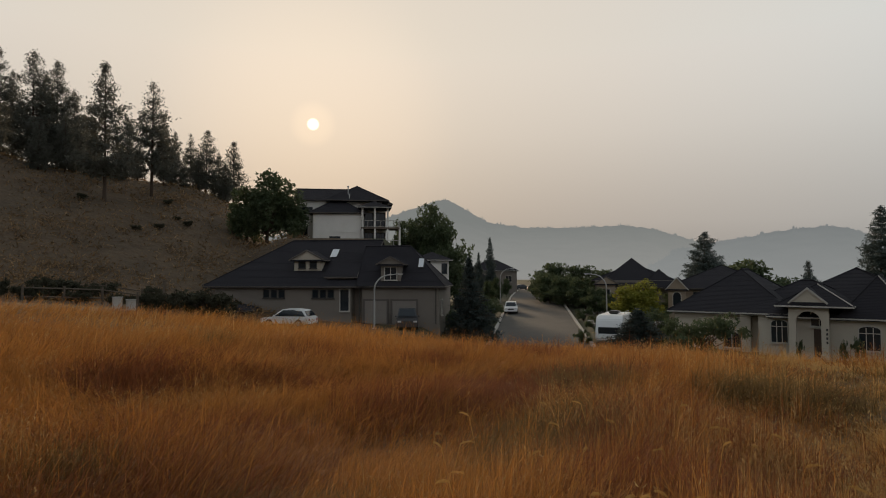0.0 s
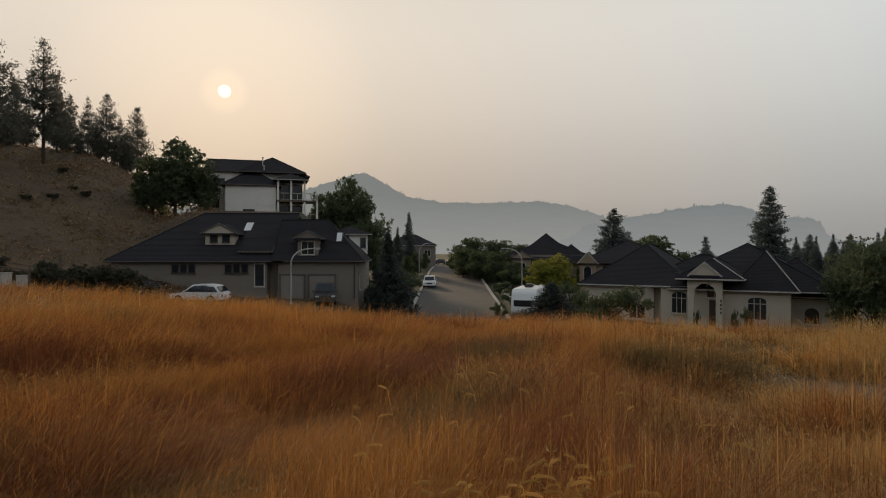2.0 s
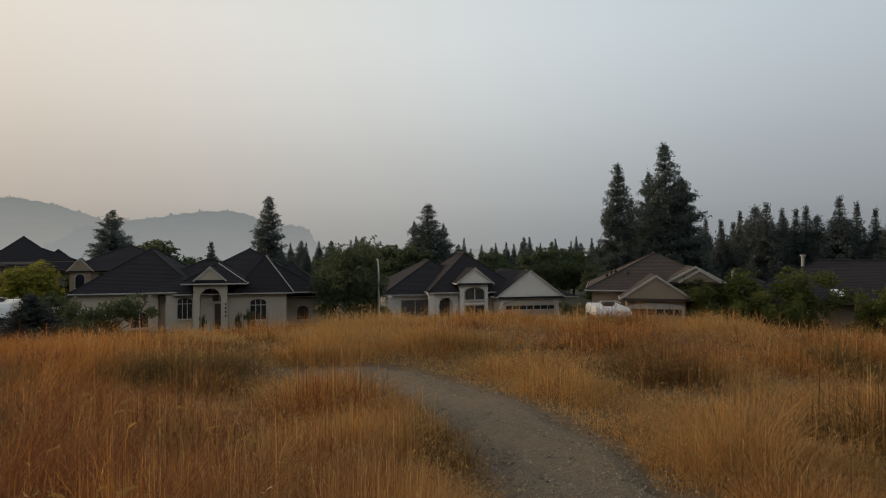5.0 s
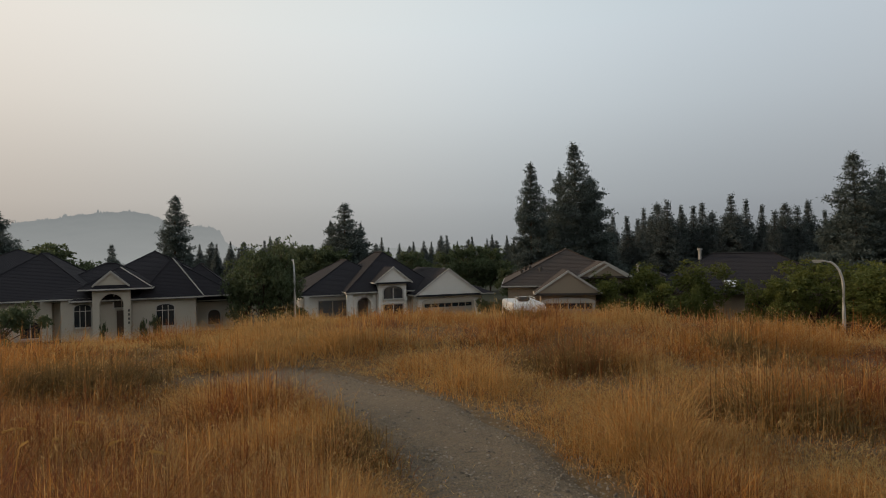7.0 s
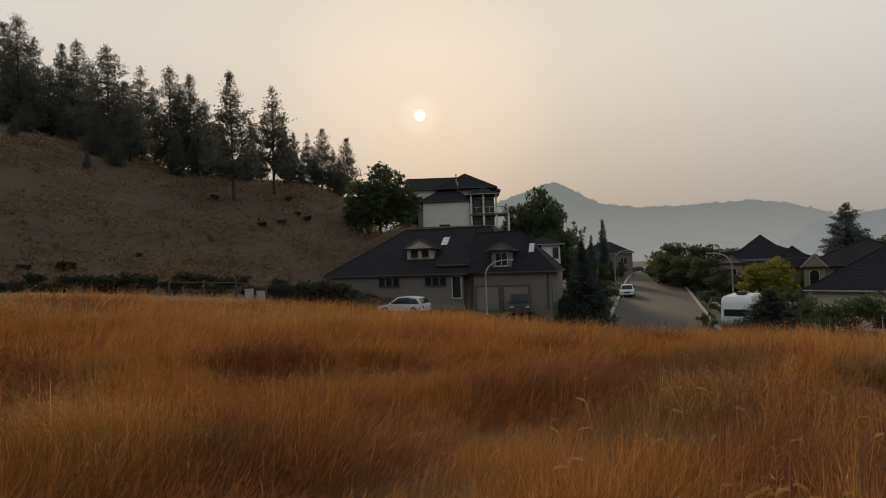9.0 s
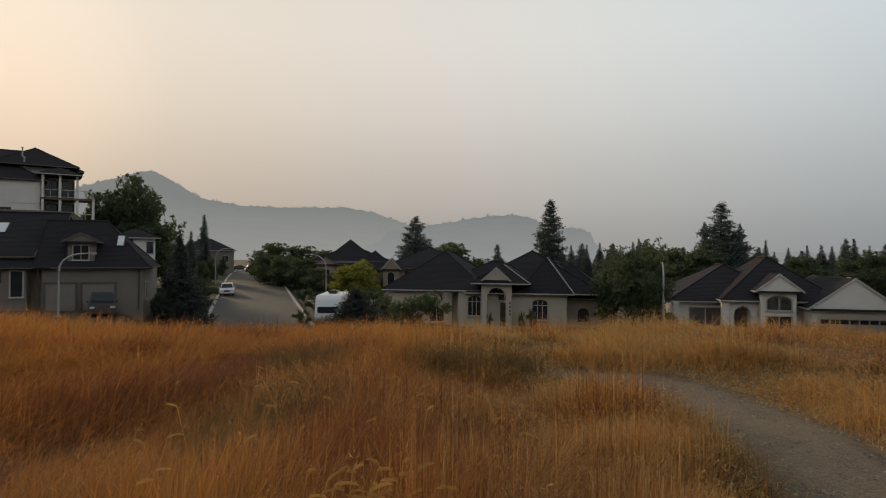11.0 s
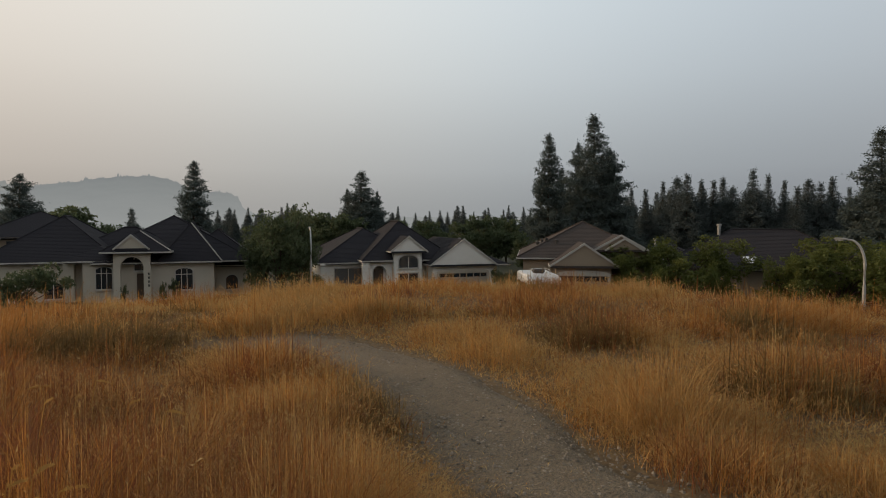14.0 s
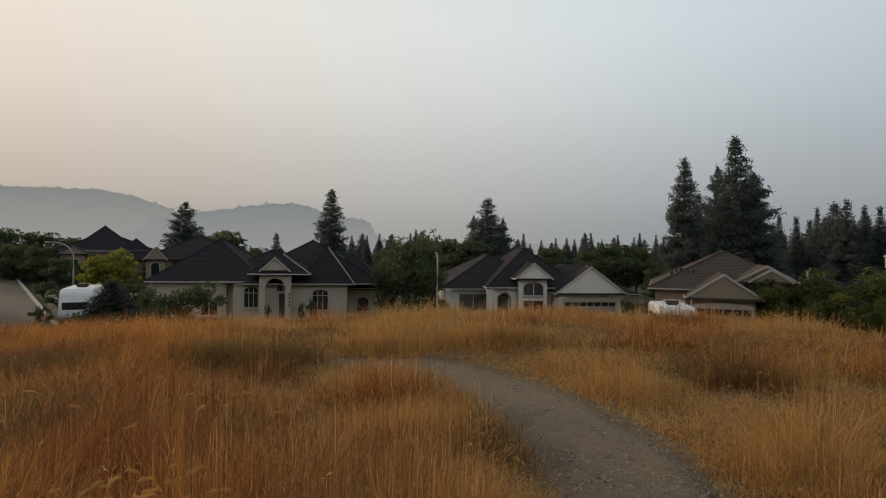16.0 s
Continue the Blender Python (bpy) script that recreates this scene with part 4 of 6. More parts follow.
def conifer(seed, height_m, width, bare=0.2, gap=0.25, per=24, mat="pine", shape="pine", taper=0.80, needle=0.50, label="tall dark pine with open ragged crown"):
    """A tapered trunk with whorls of limbs; a pine carries rounded needle puffs at its limb ends, a spruce flat drooping sprays."""
    rnd = np.random.default_rng(seed)
    pine = shape == "pine"
    h = new("pine_tree" if pine else "spruce_tree")
    bm = bmesh.new()
    bend = rnd.uniform(-0.02, 0.02, 2)
    axis = [Vector((bend[0] * z * z / height_m, bend[1] * z * z / height_m, z)) for z in np.linspace(0, height_m, 9)]
    tube(bm, axis, [height_m * 0.016 * (1 - 0.93 * k / 8) + 0.01 for k in range(9)], 7)
    centres, sizes = [], []
    z = height_m * bare
    while z < height_m * 0.985:
        t = (z / height_m - bare) / (1 - bare)
        if pine:
            spread = width * (0.70 + 0.30 * min(1, t * 5)) * ((1 - t) ** taper * 0.93 + 0.07 * (1 - t) ** 0.3) * rnd.uniform(0.78, 1.12)
        else:
            spread = width * (1 - t) * rnd.uniform(0.84, 1.06) + 0.06
        p0 = Vector((bend[0] * z * z / height_m, bend[1] * z * z / height_m, z))
        count = rnd.integers(6, 10) if pine else rnd.integers(7, 10)
        for k in range(count):
            if rnd.random() < gap * (1 - t * 0.6):
                continue
            a = 2 * math.pi * (k + rnd.uniform(-0.3, 0.3)) / count + z * 2.4
            ln = max(0.12, spread * (rnd.uniform(0.55, 1.22) if pine else rnd.uniform(0.8, 1.08)))
            rise = (-0.05 + 0.50 * t + rnd.normal(0, 0.08)) if pine else (-0.22 + 0.45 * t)
            tip = p0 + Vector((math.cos(a) * ln, math.sin(a) * ln, rise * ln))
            knee = p0.lerp(tip, 0.55) - Vector((0, 0, 0.06 * ln if pine else -0.04 * ln))
            tube(bm, [p0, knee, tip], [0.05 * (1 - 0.7 * t) + 0.012, 0.03 * (1 - 0.7 * t) + 0.01, 0.01], 3)
            across = Vector((-math.sin(a), math.cos(a), 0))
            if pine:
                m = max(2, int(ln / 0.42))
                for q in range(m):
                    f = 0.25 + 0.78 * ((q + rnd.uniform(0.1, 0.9)) / m) ** 0.8
                    c = knee.lerp(tip, (f - 0.55) / 0.45) if f > 0.55 else p0.lerp(knee, f / 0.55)
                    c = c + across * rnd.normal(0, 0.17) * ln * f + Vector((0, 0, rnd.normal(0.10, 0.13)))
                    centres.append(c)
                    sizes.append(needle * rnd.uniform(0.8, 1.35) * (1.12 - 0.62 * t))
            else:
                m = max(2, int(ln / 0.42))
                for q in range(m):
                    f = 0.15 + 0.87 * (q + rnd.uniform(0, 0.8)) / m
                    c = p0.lerp(tip, f) + across * rnd.normal(0, 0.14) * ln * f + Vector((0, 0, rnd.normal(-0.04, 0.07)))
                    centres.append(c)
                    sizes.append(needle * rnd.uniform(0.7, 1.2) * (1 - 0.62 * t))
        z += height_m * ((0.034 if height_m > 20 else 0.040) if pine else 0.026) * rnd.uniform(0.75, 1.25)
    for q in range(3):
        centres.append(axis[-1] - Vector((0, 0, 0.25 * q)))
        sizes.append(needle * 0.7)
    part("trunk", bm, "bark", h)
    crown = new("crown", tri_cloud("crown", centres, sizes, per, mat, rnd, narrow=0.42, scatter=0.62 if pine else 0.5))
    crown.parent = h
    return tagged(h, label, "tree")


def broadleaf(seed, height_m, width, mat="leaf", trunk=0.22, lobes=26, label="leafy green tree with rounded uneven crown", leaf=0.46, per=44, ragged=0.2, low=0.0, name="broadleaf_tree"):
    """Forked limbs, each carrying a lobe of small leaves."""
    rnd = np.random.default_rng(seed)
    h = new(name)
    bm = bmesh.new()
    fork = height_m * trunk
    r0 = 0.02 * height_m + 0.03
    tube(bm, [(0, 0, -0.3), (0, 0, fork * 0.5), (rnd.uniform(-0.1, 0.1), 0, fork)], [r0 * 1.2, r0, r0 * 0.85], 7)
    centres, sizes = [], []
    foot = fork * (1 - low)
    cz, rz, rx = (height_m + foot) / 2, (height_m - foot) / 2, width / 2
    for k in range(lobes):
        d = rnd.normal(size=3)
        d /= np.linalg.norm(d)
        if d[2] < -0.8:
            d[2] *= -0.4
        f = rnd.uniform(0.45, 0.88) * (1 + rnd.uniform(-ragged, ragged))
        c = Vector((d[0] * rx * f, d[1] * rx * f, max(cz + d[2] * rz * f, foot * 0.6 + 0.3)))
        tube(bm, [(0, 0, fork * 0.9), Vector((c.x * 0.35, c.y * 0.35, fork + (c.z - fork) * 0.55)), c], [r0 * 0.45, r0 * 0.28, 0.02], 4)
        lobe = rnd.uniform(0.22, 0.40) * min(rx, rz)
        for q in range(per):
            o = rnd.normal(size=3)
            o = o / np.linalg.norm(o) * rnd.random() ** 0.4 * lobe
            centres.append((c.x + o[0] * 1.15, c.y + o[1] * 1.15, max(0.15, c.z + o[2] * 0.85)))
            sizes.append(leaf * rnd.uniform(0.7, 1.25))
    part("trunk", bm, "bark", h)
    crown = new("crown", tri_cloud("crown", centres, sizes, 7, mat, rnd, narrow=0.7))
    crown.parent = h
    return tagged(h, label, "tree" if name != "bush" else "bush")


def ground_at(az, d):
    x, y = at(az, d)
    return height(x, y)


def plant(proto, az, d, top, tall, used, turn=None, wide=1.0, base=None):
    """Stands a tree so that its top is seen at the slope top; tall is the model's own height."""
    z = ground_at(az, d) if base is None else base
    s = (1.6 + top * d - z) / tall
    x, y = at(az, d)
    m = pose(x, y, z - 0.05, 0, 0, turn if turn is not None else (az * 37.7 + d * 11.3) % 360) @ Matrix.Diagonal((s * wide, s * wide, s, 1))
    if proto in used:
        return copy_thing(proto, m @ Matrix.Diagonal([1 / v for v in proto.scale] + [1]))
    used.append(proto)
    proto.matrix_basis = m
    return proto


used = []
PINES = [conifer(11 + k, 18, w * 0.88, bare, gap * 1.15, 12, taper=0.78, needle=0.66) for k, (w, bare, gap) in enumerate(((5.7, 0.20, 0.35), (6.5, 0.12, 0.25), (5.5, 0.24, 0.38), (7.2, 0.06, 0.18), (6.1, 0.16, 0.3)))]
for p in PINES:
    tagged(p, group="pines on the hillside")
# hillside pines: heading, distance, slope of the top, model, width
for az, d, top, k, w in ((-52.6, 150, 0.335, 1, 1.1), (-51.8, 128, 0.346, 4, 0.9), (-50.9, 140, 0.321, 2, 0.9), (-51.4, 112, 0.235, 3, 1.0), (-49.0, 150, 0.316, 0, 0.8),
                         (-47.8, 140, 0.325, 4, 0.8), (-46.9, 128, 0.285, 1, 1.0), (-45.7, 116, 0.322, 3, 0.95), (-46.6, 104, 0.235, 3, 0.9), (-44.6, 112, 0.275, 1, 0.9),
                         (-43.3, 150, 0.299, 2, 0.8), (-43.6, 122, 0.24, 3, 0.8), (-48.6, 118, 0.24, 1, 0.8), (-42.3, 150, 0.27, 4, 0.7), (-41.0, 112, 0.302, 4, 0.85), (-40.2, 118, 0.27, 1, 0.8),
                         (-39.4, 114, 0.291, 1, 0.9), (-38.2, 116, 0.255, 3, 0.8), (-37.3, 124, 0.235, 2, 0.9), (-36.0, 92, 0.298, 0, 0.8), (-34.4, 118, 0.225, 3, 0.7),
                         (-32.5, 99, 0.281, 2, 0.9), (-31.6, 110, 0.235, 1, 0.6), (-30.7, 118, 0.2115, 4, 0.7), (-29.5, 122, 0.210, 2, 0.7), (-28.2, 118, 0.2175, 1, 0.9),
                         (-27.2, 124, 0.185, 3, 0.7), (-25.9, 126, 0.201, 0, 0.9), (-26.6, 118, 0.17, 3, 0.7), (-51.6, 84, 0.117, 3, 0.9), (-50.2, 86, 0.106, 1, 1.0), (-53.5, 88, 0.12, 3, 1.0),
                         (-54.5, 120, 0.33, 1, 1.1), (-56.0, 128, 0.34, 3, 1.0), (-58.0, 118, 0.36, 4, 1.0), (-30.0, 112, 0.175, 3, 0.7), (-38.8, 108, 0.22, 1, 0.8), (-45.2, 100, 0.20, 3, 0.9), (-47.3, 96, 0.175, 1, 0.8), (-44.2, 106, 0.25, 1, 1.0), (-33.6, 112, 0.20, 1, 0.8), (-35.0, 110, 0.19, 3, 0.8), (-36.8, 110, 0.21, 3, 0.8),
                         (-40.6, 104, 0.21, 3, 0.8), (-31.0, 114, 0.19, 3, 0.8), (-28.8, 116, 0.18, 3, 0.9), (-52.2, 104, 0.21, 1, 1.1), (-49.8, 134, 0.28, 3, 0.9), (-48.2, 138, 0.29, 1, 0.9)):
    plant(PINES[k], az + 0.4, d, top * 1.02, 18, used, wide=w)

TALL = [conifer(41, 22, 6.6, 0.08, 0.08, 26, "pine_dark", taper=0.85, needle=0.62, label="tall dense dark green pine"), conifer(42, 22, 4.4, 0.10, 0.16, 26, "pine_dark", taper=0.65, needle=0.60, label="slender tall pine with gaps in its crown"), conifer(43, 22, 6.8, 0.05, 0.06, 26, "pine_dark", taper=0.85, needle=0.62, label="broad dense pine with a pointed top")]
for az, d, top, k, w in ((65.3, 78, 0.1667, 0, 0.95), (63.7, 82, 0.125, 2, 0.7), (66.6, 80, 0.115, 2, 0.8), (61.0, 75, 0.139, 1, 0.85), (62.2, 84, 0.085, 2, 0.8), (86.97, 70, 0.122, 0, 1.1), (88.6, 76, 0.10, 2, 1.1), (90.5, 74, 0.14, 0, 1.1),
                         (43.7, 95, 0.079, 0, 1.35), (42.5, 97, 0.052, 2, 0.7), (45.2, 97, 0.048, 2, 0.7), (29.1, 92, 0.0889, 1, 1.15), (16.55, 108, 0.063, 2, 1.4), (-2.1, 126, 0.0590, 1, 0.6), (24.4, 84, 0.0178, 0, 0.9), (-3.2, 132, 0.035, 0, 0.6)):
    plant(TALL[k], az, d, top, 22, used, wide=w)

SPRUCE = [conifer(51, 9, 2.7, 0.02, 0.03, 24, "spruce", "spruce", needle=0.42, label="dense dark conical spruce beside the street"), conifer(52, 6, 3.0, 0.0, 0.03, 24, "spruce", "spruce", needle=0.38, label="low spreading blue spruce beside a motorhome")]
plant(SPRUCE[0], -3.9, 62, 0.0274, 9, used, wide=1.3)
plant(SPRUCE[1], 11.1, 50, -0.055, 6, used, wide=2.1)

# woods behind the houses
WOODS = [conifer(61 + k, 20, w, 0.04, 0.06, 14, "wood_needles", shape, taper=0.8, needle=0.85, label="dark conifer of the wood behind the houses") for k, (w, shape) in enumerate(((7.6, "spruce"), (6.4, "spruce"), (7.0, "pine"), (5.8, "spruce")))]
for w in WOODS:
    tagged(w, group="conifers of the wood")
rnd = random.Random(5)
# the wood's foremost spires: heading, slope of the top
SPIRES = ((66.9, 0.040), (68.4, 0.050), (69.7, 0.048), (71.0, 0.060), (72.1, 0.066), (73.0, 0.071), (74.2, 0.062), (75.1, 0.060), (75.9, 0.064), (76.7, 0.050), (78.1, 0.0755), (79.2, 0.067), (80.4, 0.057), (81.3, 0.049),
          (82.1, 0.058), (83.0, 0.054), (83.8, 0.061), (84.9, 0.046), (86.0, 0.052), (88.0, 0.06), (89.8, 0.055), (91.5, 0.07), (93.5, 0.062), (95.5, 0.068))
for k, (az, top) in enumerate(SPIRES):
    plant(WOODS[(0, 1, 3, 1, 2)[k % 5]], az, 96 + 9 * (k * 0.618 % 1), top, 20, used, wide=0.85 + 0.3 * (k * 0.37 % 1))
for k in range(56):
    az = 66.6 + 30 * (k + rnd.random() * 0.8) / 56
    limit = float(np.interp(az, [t[0] for t in SPIRES], [t[1] for t in SPIRES]))
    plant(WOODS[k % 4], az, rnd.uniform(104, 140), limit * rnd.uniform(0.35, 0.80), 20, used, wide=rnd.uniform(0.9, 1.2))
for k in range(50):
    az = 30 + 36.5 * (k + rnd.random()) / 50
    limit = 0.012 + 0.012 * noise.noise(Vector((az * 0.9, 2, 0))) + (0.006 if 50 < az < 60 else 0.0)
    plant(WOODS[k % 4], az, rnd.uniform(170, 230), limit + rnd.uniform(-0.006, 0.012), 20, used, wide=rnd.uniform(0.8, 1.1))

BROAD = [broadleaf(71, 10, 9.5, trunk=0.16, low=0.95, lobes=46, label="large leafy green tree on the slope"), broadleaf(72, 8, 8.5, "leaf", 0.16, 38, low=0.8), broadleaf(73, 8, 7.4, "leaf_yellow", 0.12, 34, low=0.7, label="small yellowing tree beside a driveway"),
         broadleaf(74, 9, 8.5, "leaf", 0.10, 44, "ragged leafy tree with upright twigs", leaf=0.32, per=36, ragged=0.36, low=0.8), broadleaf(75, 4.5, 10, "leaf_olive", 0.05, 34, "broad rounded olive-green bush", 0.19, 80, low=0.9, name="bush"),
         broadleaf(76, 3.2, 6, "leaf", 0.05, 24, "dense dark green bush in a front garden", 0.18, 50, low=0.9, name="bush")]
for k, az, d, top, tall, w in ((0, -22.6, 90, 0.162, 10, 1.02), (0, -24.3, 92, 0.130, 10, 0.9), (0, -20.6, 92, 0.125, 10, 0.9), (0, -8.1, 106, 0.114, 10, 0.72), (1, -6.6, 104, 0.080, 8, 0.7), (1, -9.6, 108, 0.088, 8, 0.7), (1, -6.0, 98, 0.04, 8, 0.8),
                               (1, 3.9, 118, 0.0165, 8, 1.15), (1, 6.1, 112, 0.0125, 8, 1.2), (1, 2.9, 126, 0.006, 8, 0.9), (1, 8.0, 114, 0.006, 8, 1.0), (1, 5.0, 106, -0.004, 8, 1.1), (1, 6.6, 100, -0.006, 8, 1.0), (1, 7.6, 92, -0.022, 8, 0.9), (1, 3.4, 112, 0.0, 8, 1.0), (1, 8.8, 88, -0.03, 8, 0.8), (1, 13.8, 84, -0.03, 8, 0.8), (1, -1.6, 118, -0.006, 8, 0.6), (1, -2.3, 108, -0.012, 8, 0.6), (1, -0.6, 136, -0.008, 8, 0.5), (2, 11.2, 78, -0.0083, 8, 1.12),
                               (3, 36.4, 54, 0.036, 9, 0.82), (3, 34.9, 56, 0.006, 9, 0.6), (3, 37.7, 55, 0.012, 9, 0.55), (1, 40.6, 92, 0.0105, 8, 1.1), (1, 38.9, 96, 0.012, 8, 1.1), (1, 42.3, 90, 0.004, 8, 1.0), (1, 20.3, 92, 0.018, 8, 1.25), (1, 18.8, 96, 0.010, 8, 1.0),
                               (1, 55.5, 92, 0.008, 8, 1.0), (1, 57.2, 96, 0.002, 8, 1.0), (1, 53.6, 98, -0.002, 8, 1.0), (1, 59.0, 80, -0.03, 8, 0.8), (1, 47, 110, 0.0, 8, 1.0), (1, 50, 112, 0.0, 8, 1.0)):
    plant(BROAD[k], az, d, top, tall, used, wide=w)
for k, az, d, top, tall, w in ((4, 72.4, 52, -0.0260, 4.5, 1.15), (4, 69.4, 50, -0.050, 4.5, 0.85), (4, 75.0, 50, -0.060, 4.5, 0.60), (4, 84.4, 52, -0.0255, 4.5, 1.25), (4, 81.9, 50, -0.046, 4.5, 0.60), (4, 88.5, 52, -0.028, 4.5, 1.2),
                               (5, 16.2, 48, -0.053, 3.2, 0.85), (5, 14.3, 50, -0.07, 3.2, 0.7), (5, 6.4, 62, -0.086, 3.2, 0.62), (5, 7.4, 74, -0.062, 3.2, 0.8), (5, 6.4, 84, -0.052, 3.2, 0.8), (5, -2.4, 80, -0.045, 3.2, 0.8), (5, -2.0, 90, -0.035, 3.2, 0.8), (5, -5.6, 66, -0.06, 3.2, 0.9), (5, -6.4, 70, -0.04, 3.2, 0.9), (5, -3.0, 68, -0.075, 3.2, 0.8), (5, 12.8, 70, -0.05, 3.2, 1.0), (5, 57.2, 54, -0.075, 3.2, 0.7), (5, 27.6, 53.5, -0.083, 3.2, 0.28), (5, 26.6, 53.2, -0.088, 3.2, 0.22), (5, 23.6, 53, -0.09, 3.2, 0.2), (5, 39.4, 56, -0.08, 3.2, 0.6)):
    plant(BROAD[k], az, d, top, tall, used, wide=w)
SHRUB = broadleaf(77, 2.2, 4, "shrub", 0.05, 16, "low dark shrub at the foot of the hill", 0.26, 20, low=0.9, name="bush")
tagged(SHRUB, group="shrubs at the foot of the hill")
for k in range(26):
    az = -52 + 26 * k / 25
    plant(SHRUB, az, 56 + 6 * math.sin(k * 2.1), -0.002 - 0.022 * smooth(-44, -28, az) + 0.010 * math.sin(k * 1.7), 2.2, used, wide=1.0 + 0.4 * math.sin(k * 3.3))
for k in range(9):
    az = rnd.uniform(-54, -26)
    d = rnd.uniform(64, 112)
    x, y = at(az, d)
    m = pose(x, y, height(x, y) - 0.1, 0, 0, k * 50) @ Matrix.Scale(0.3 + 0.25 * (k * 0.71 % 1), 4)
    copy_thing(SHRUB, m @ Matrix.Diagonal([1 / v for v in SHRUB.scale] + [1]))


# dry tufts on the hillside
def hill_tufts():
    rnd = np.random.default_rng(4)
    centres, sizes = [], []
    while len(centres) < 9000:
        az, r = rnd.uniform(-58, -19), rnd.uniform(56, 135)
        x, y = at(az, r)
        if noise.noise(Vector((x * 0.11, y * 0.11, 4))) < rnd.uniform(-0.5, 0.4):
            continue
        centres.append((x, y, height(x, y) + 0.1))
        sizes.append(rnd.uniform(0.35, 0.8))
    me = tri_cloud("dry_grass", centres, sizes, 5, "hill_tuft", rnd, narrow=0.25)
    tagged(new("dry_grass", me), "dull dry tufts scattered over the hillside", "grass", kind="stuff")


hill_tufts()
# ---- street lamps ----
def street_lamp(az, d, z, tall, reach, turn):
    """Tapered steel pole that bends over into an arm with a flat lantern."""
    h = thing("street_lamp", facing(az, d, z, turn), "galvanised steel street lamp with curved arm", "street lamp", "street lamps")
    pts = [(0, 0, 0), (0, 0, tall * 0.5), (0, 0, tall * 0.72)]
    for k in range(1, 8):
        a = math.pi / 2 * k / 7
        pts.append((reach * 0.75 * (1 - math.cos(a)), 0, tall * 0.72 + (tall * 0.27) * math.sin(a)))
    pts.append((reach, 0, tall))
    part("pole", tube(bmesh.new(), pts, [0.10, 0.085, 0.08] + [0.075 - 0.004 * k for k in range(7)] + [0.04], 8), "metal", h)
    head = part("lantern", one_box(reach - 0.1, reach + 0.5, -0.12, 0.12, tall - 0.06, tall + 0.06, bevel=0.04), "metal", h)
    part("lens", one_box(reach + 0.02, reach + 0.42, -0.09, 0.09, tall - 0.10, tall - 0.064, bevel=0.01), "lens", head)
    part("base_plate", one_box(-0.2, 0.2, -0.2, 0.2, 0, 0.05), "metal", h)
    return h


street_lamp(-12.9, 56, ground_at(-12.9, 56), 1.6 - ground_at(-12.9, 56), 2.1, 0)
street_lamp(8.45, 78, street_z(0, 77) + 0.2, 1.75 - street_z(0, 77) - 0.35, 2.2, 180)
street_lamp(-1.15, 112, street_z(0, 111) + 0.2, 6.2, 2.0, 0)
street_lamp(39.1, 52, ground_at(39.1, 52), 1.05 - ground_at(39.1, 52), 1.2, 95)
street_lamp(86.0, 41, ground_at(86, 41), 0.62 - ground_at(86, 41), 1.0, 180)


# ---- vehicles ----
def wheel(car, x, y, r):
    t = bmesh.new()
    tube(t, [(x, y - 0.11, r), (x, y + 0.11, r)], r, 16)
    w = part("wheel", t, "tyre", car)
    t = bmesh.new()
    s = -1 if y < 0 else 1
    tube(t, [(x, y + s * 0.10, r), (x, y + s * 0.125, r)], r * 0.62, 12)
    part("rim", t, "metal", w)


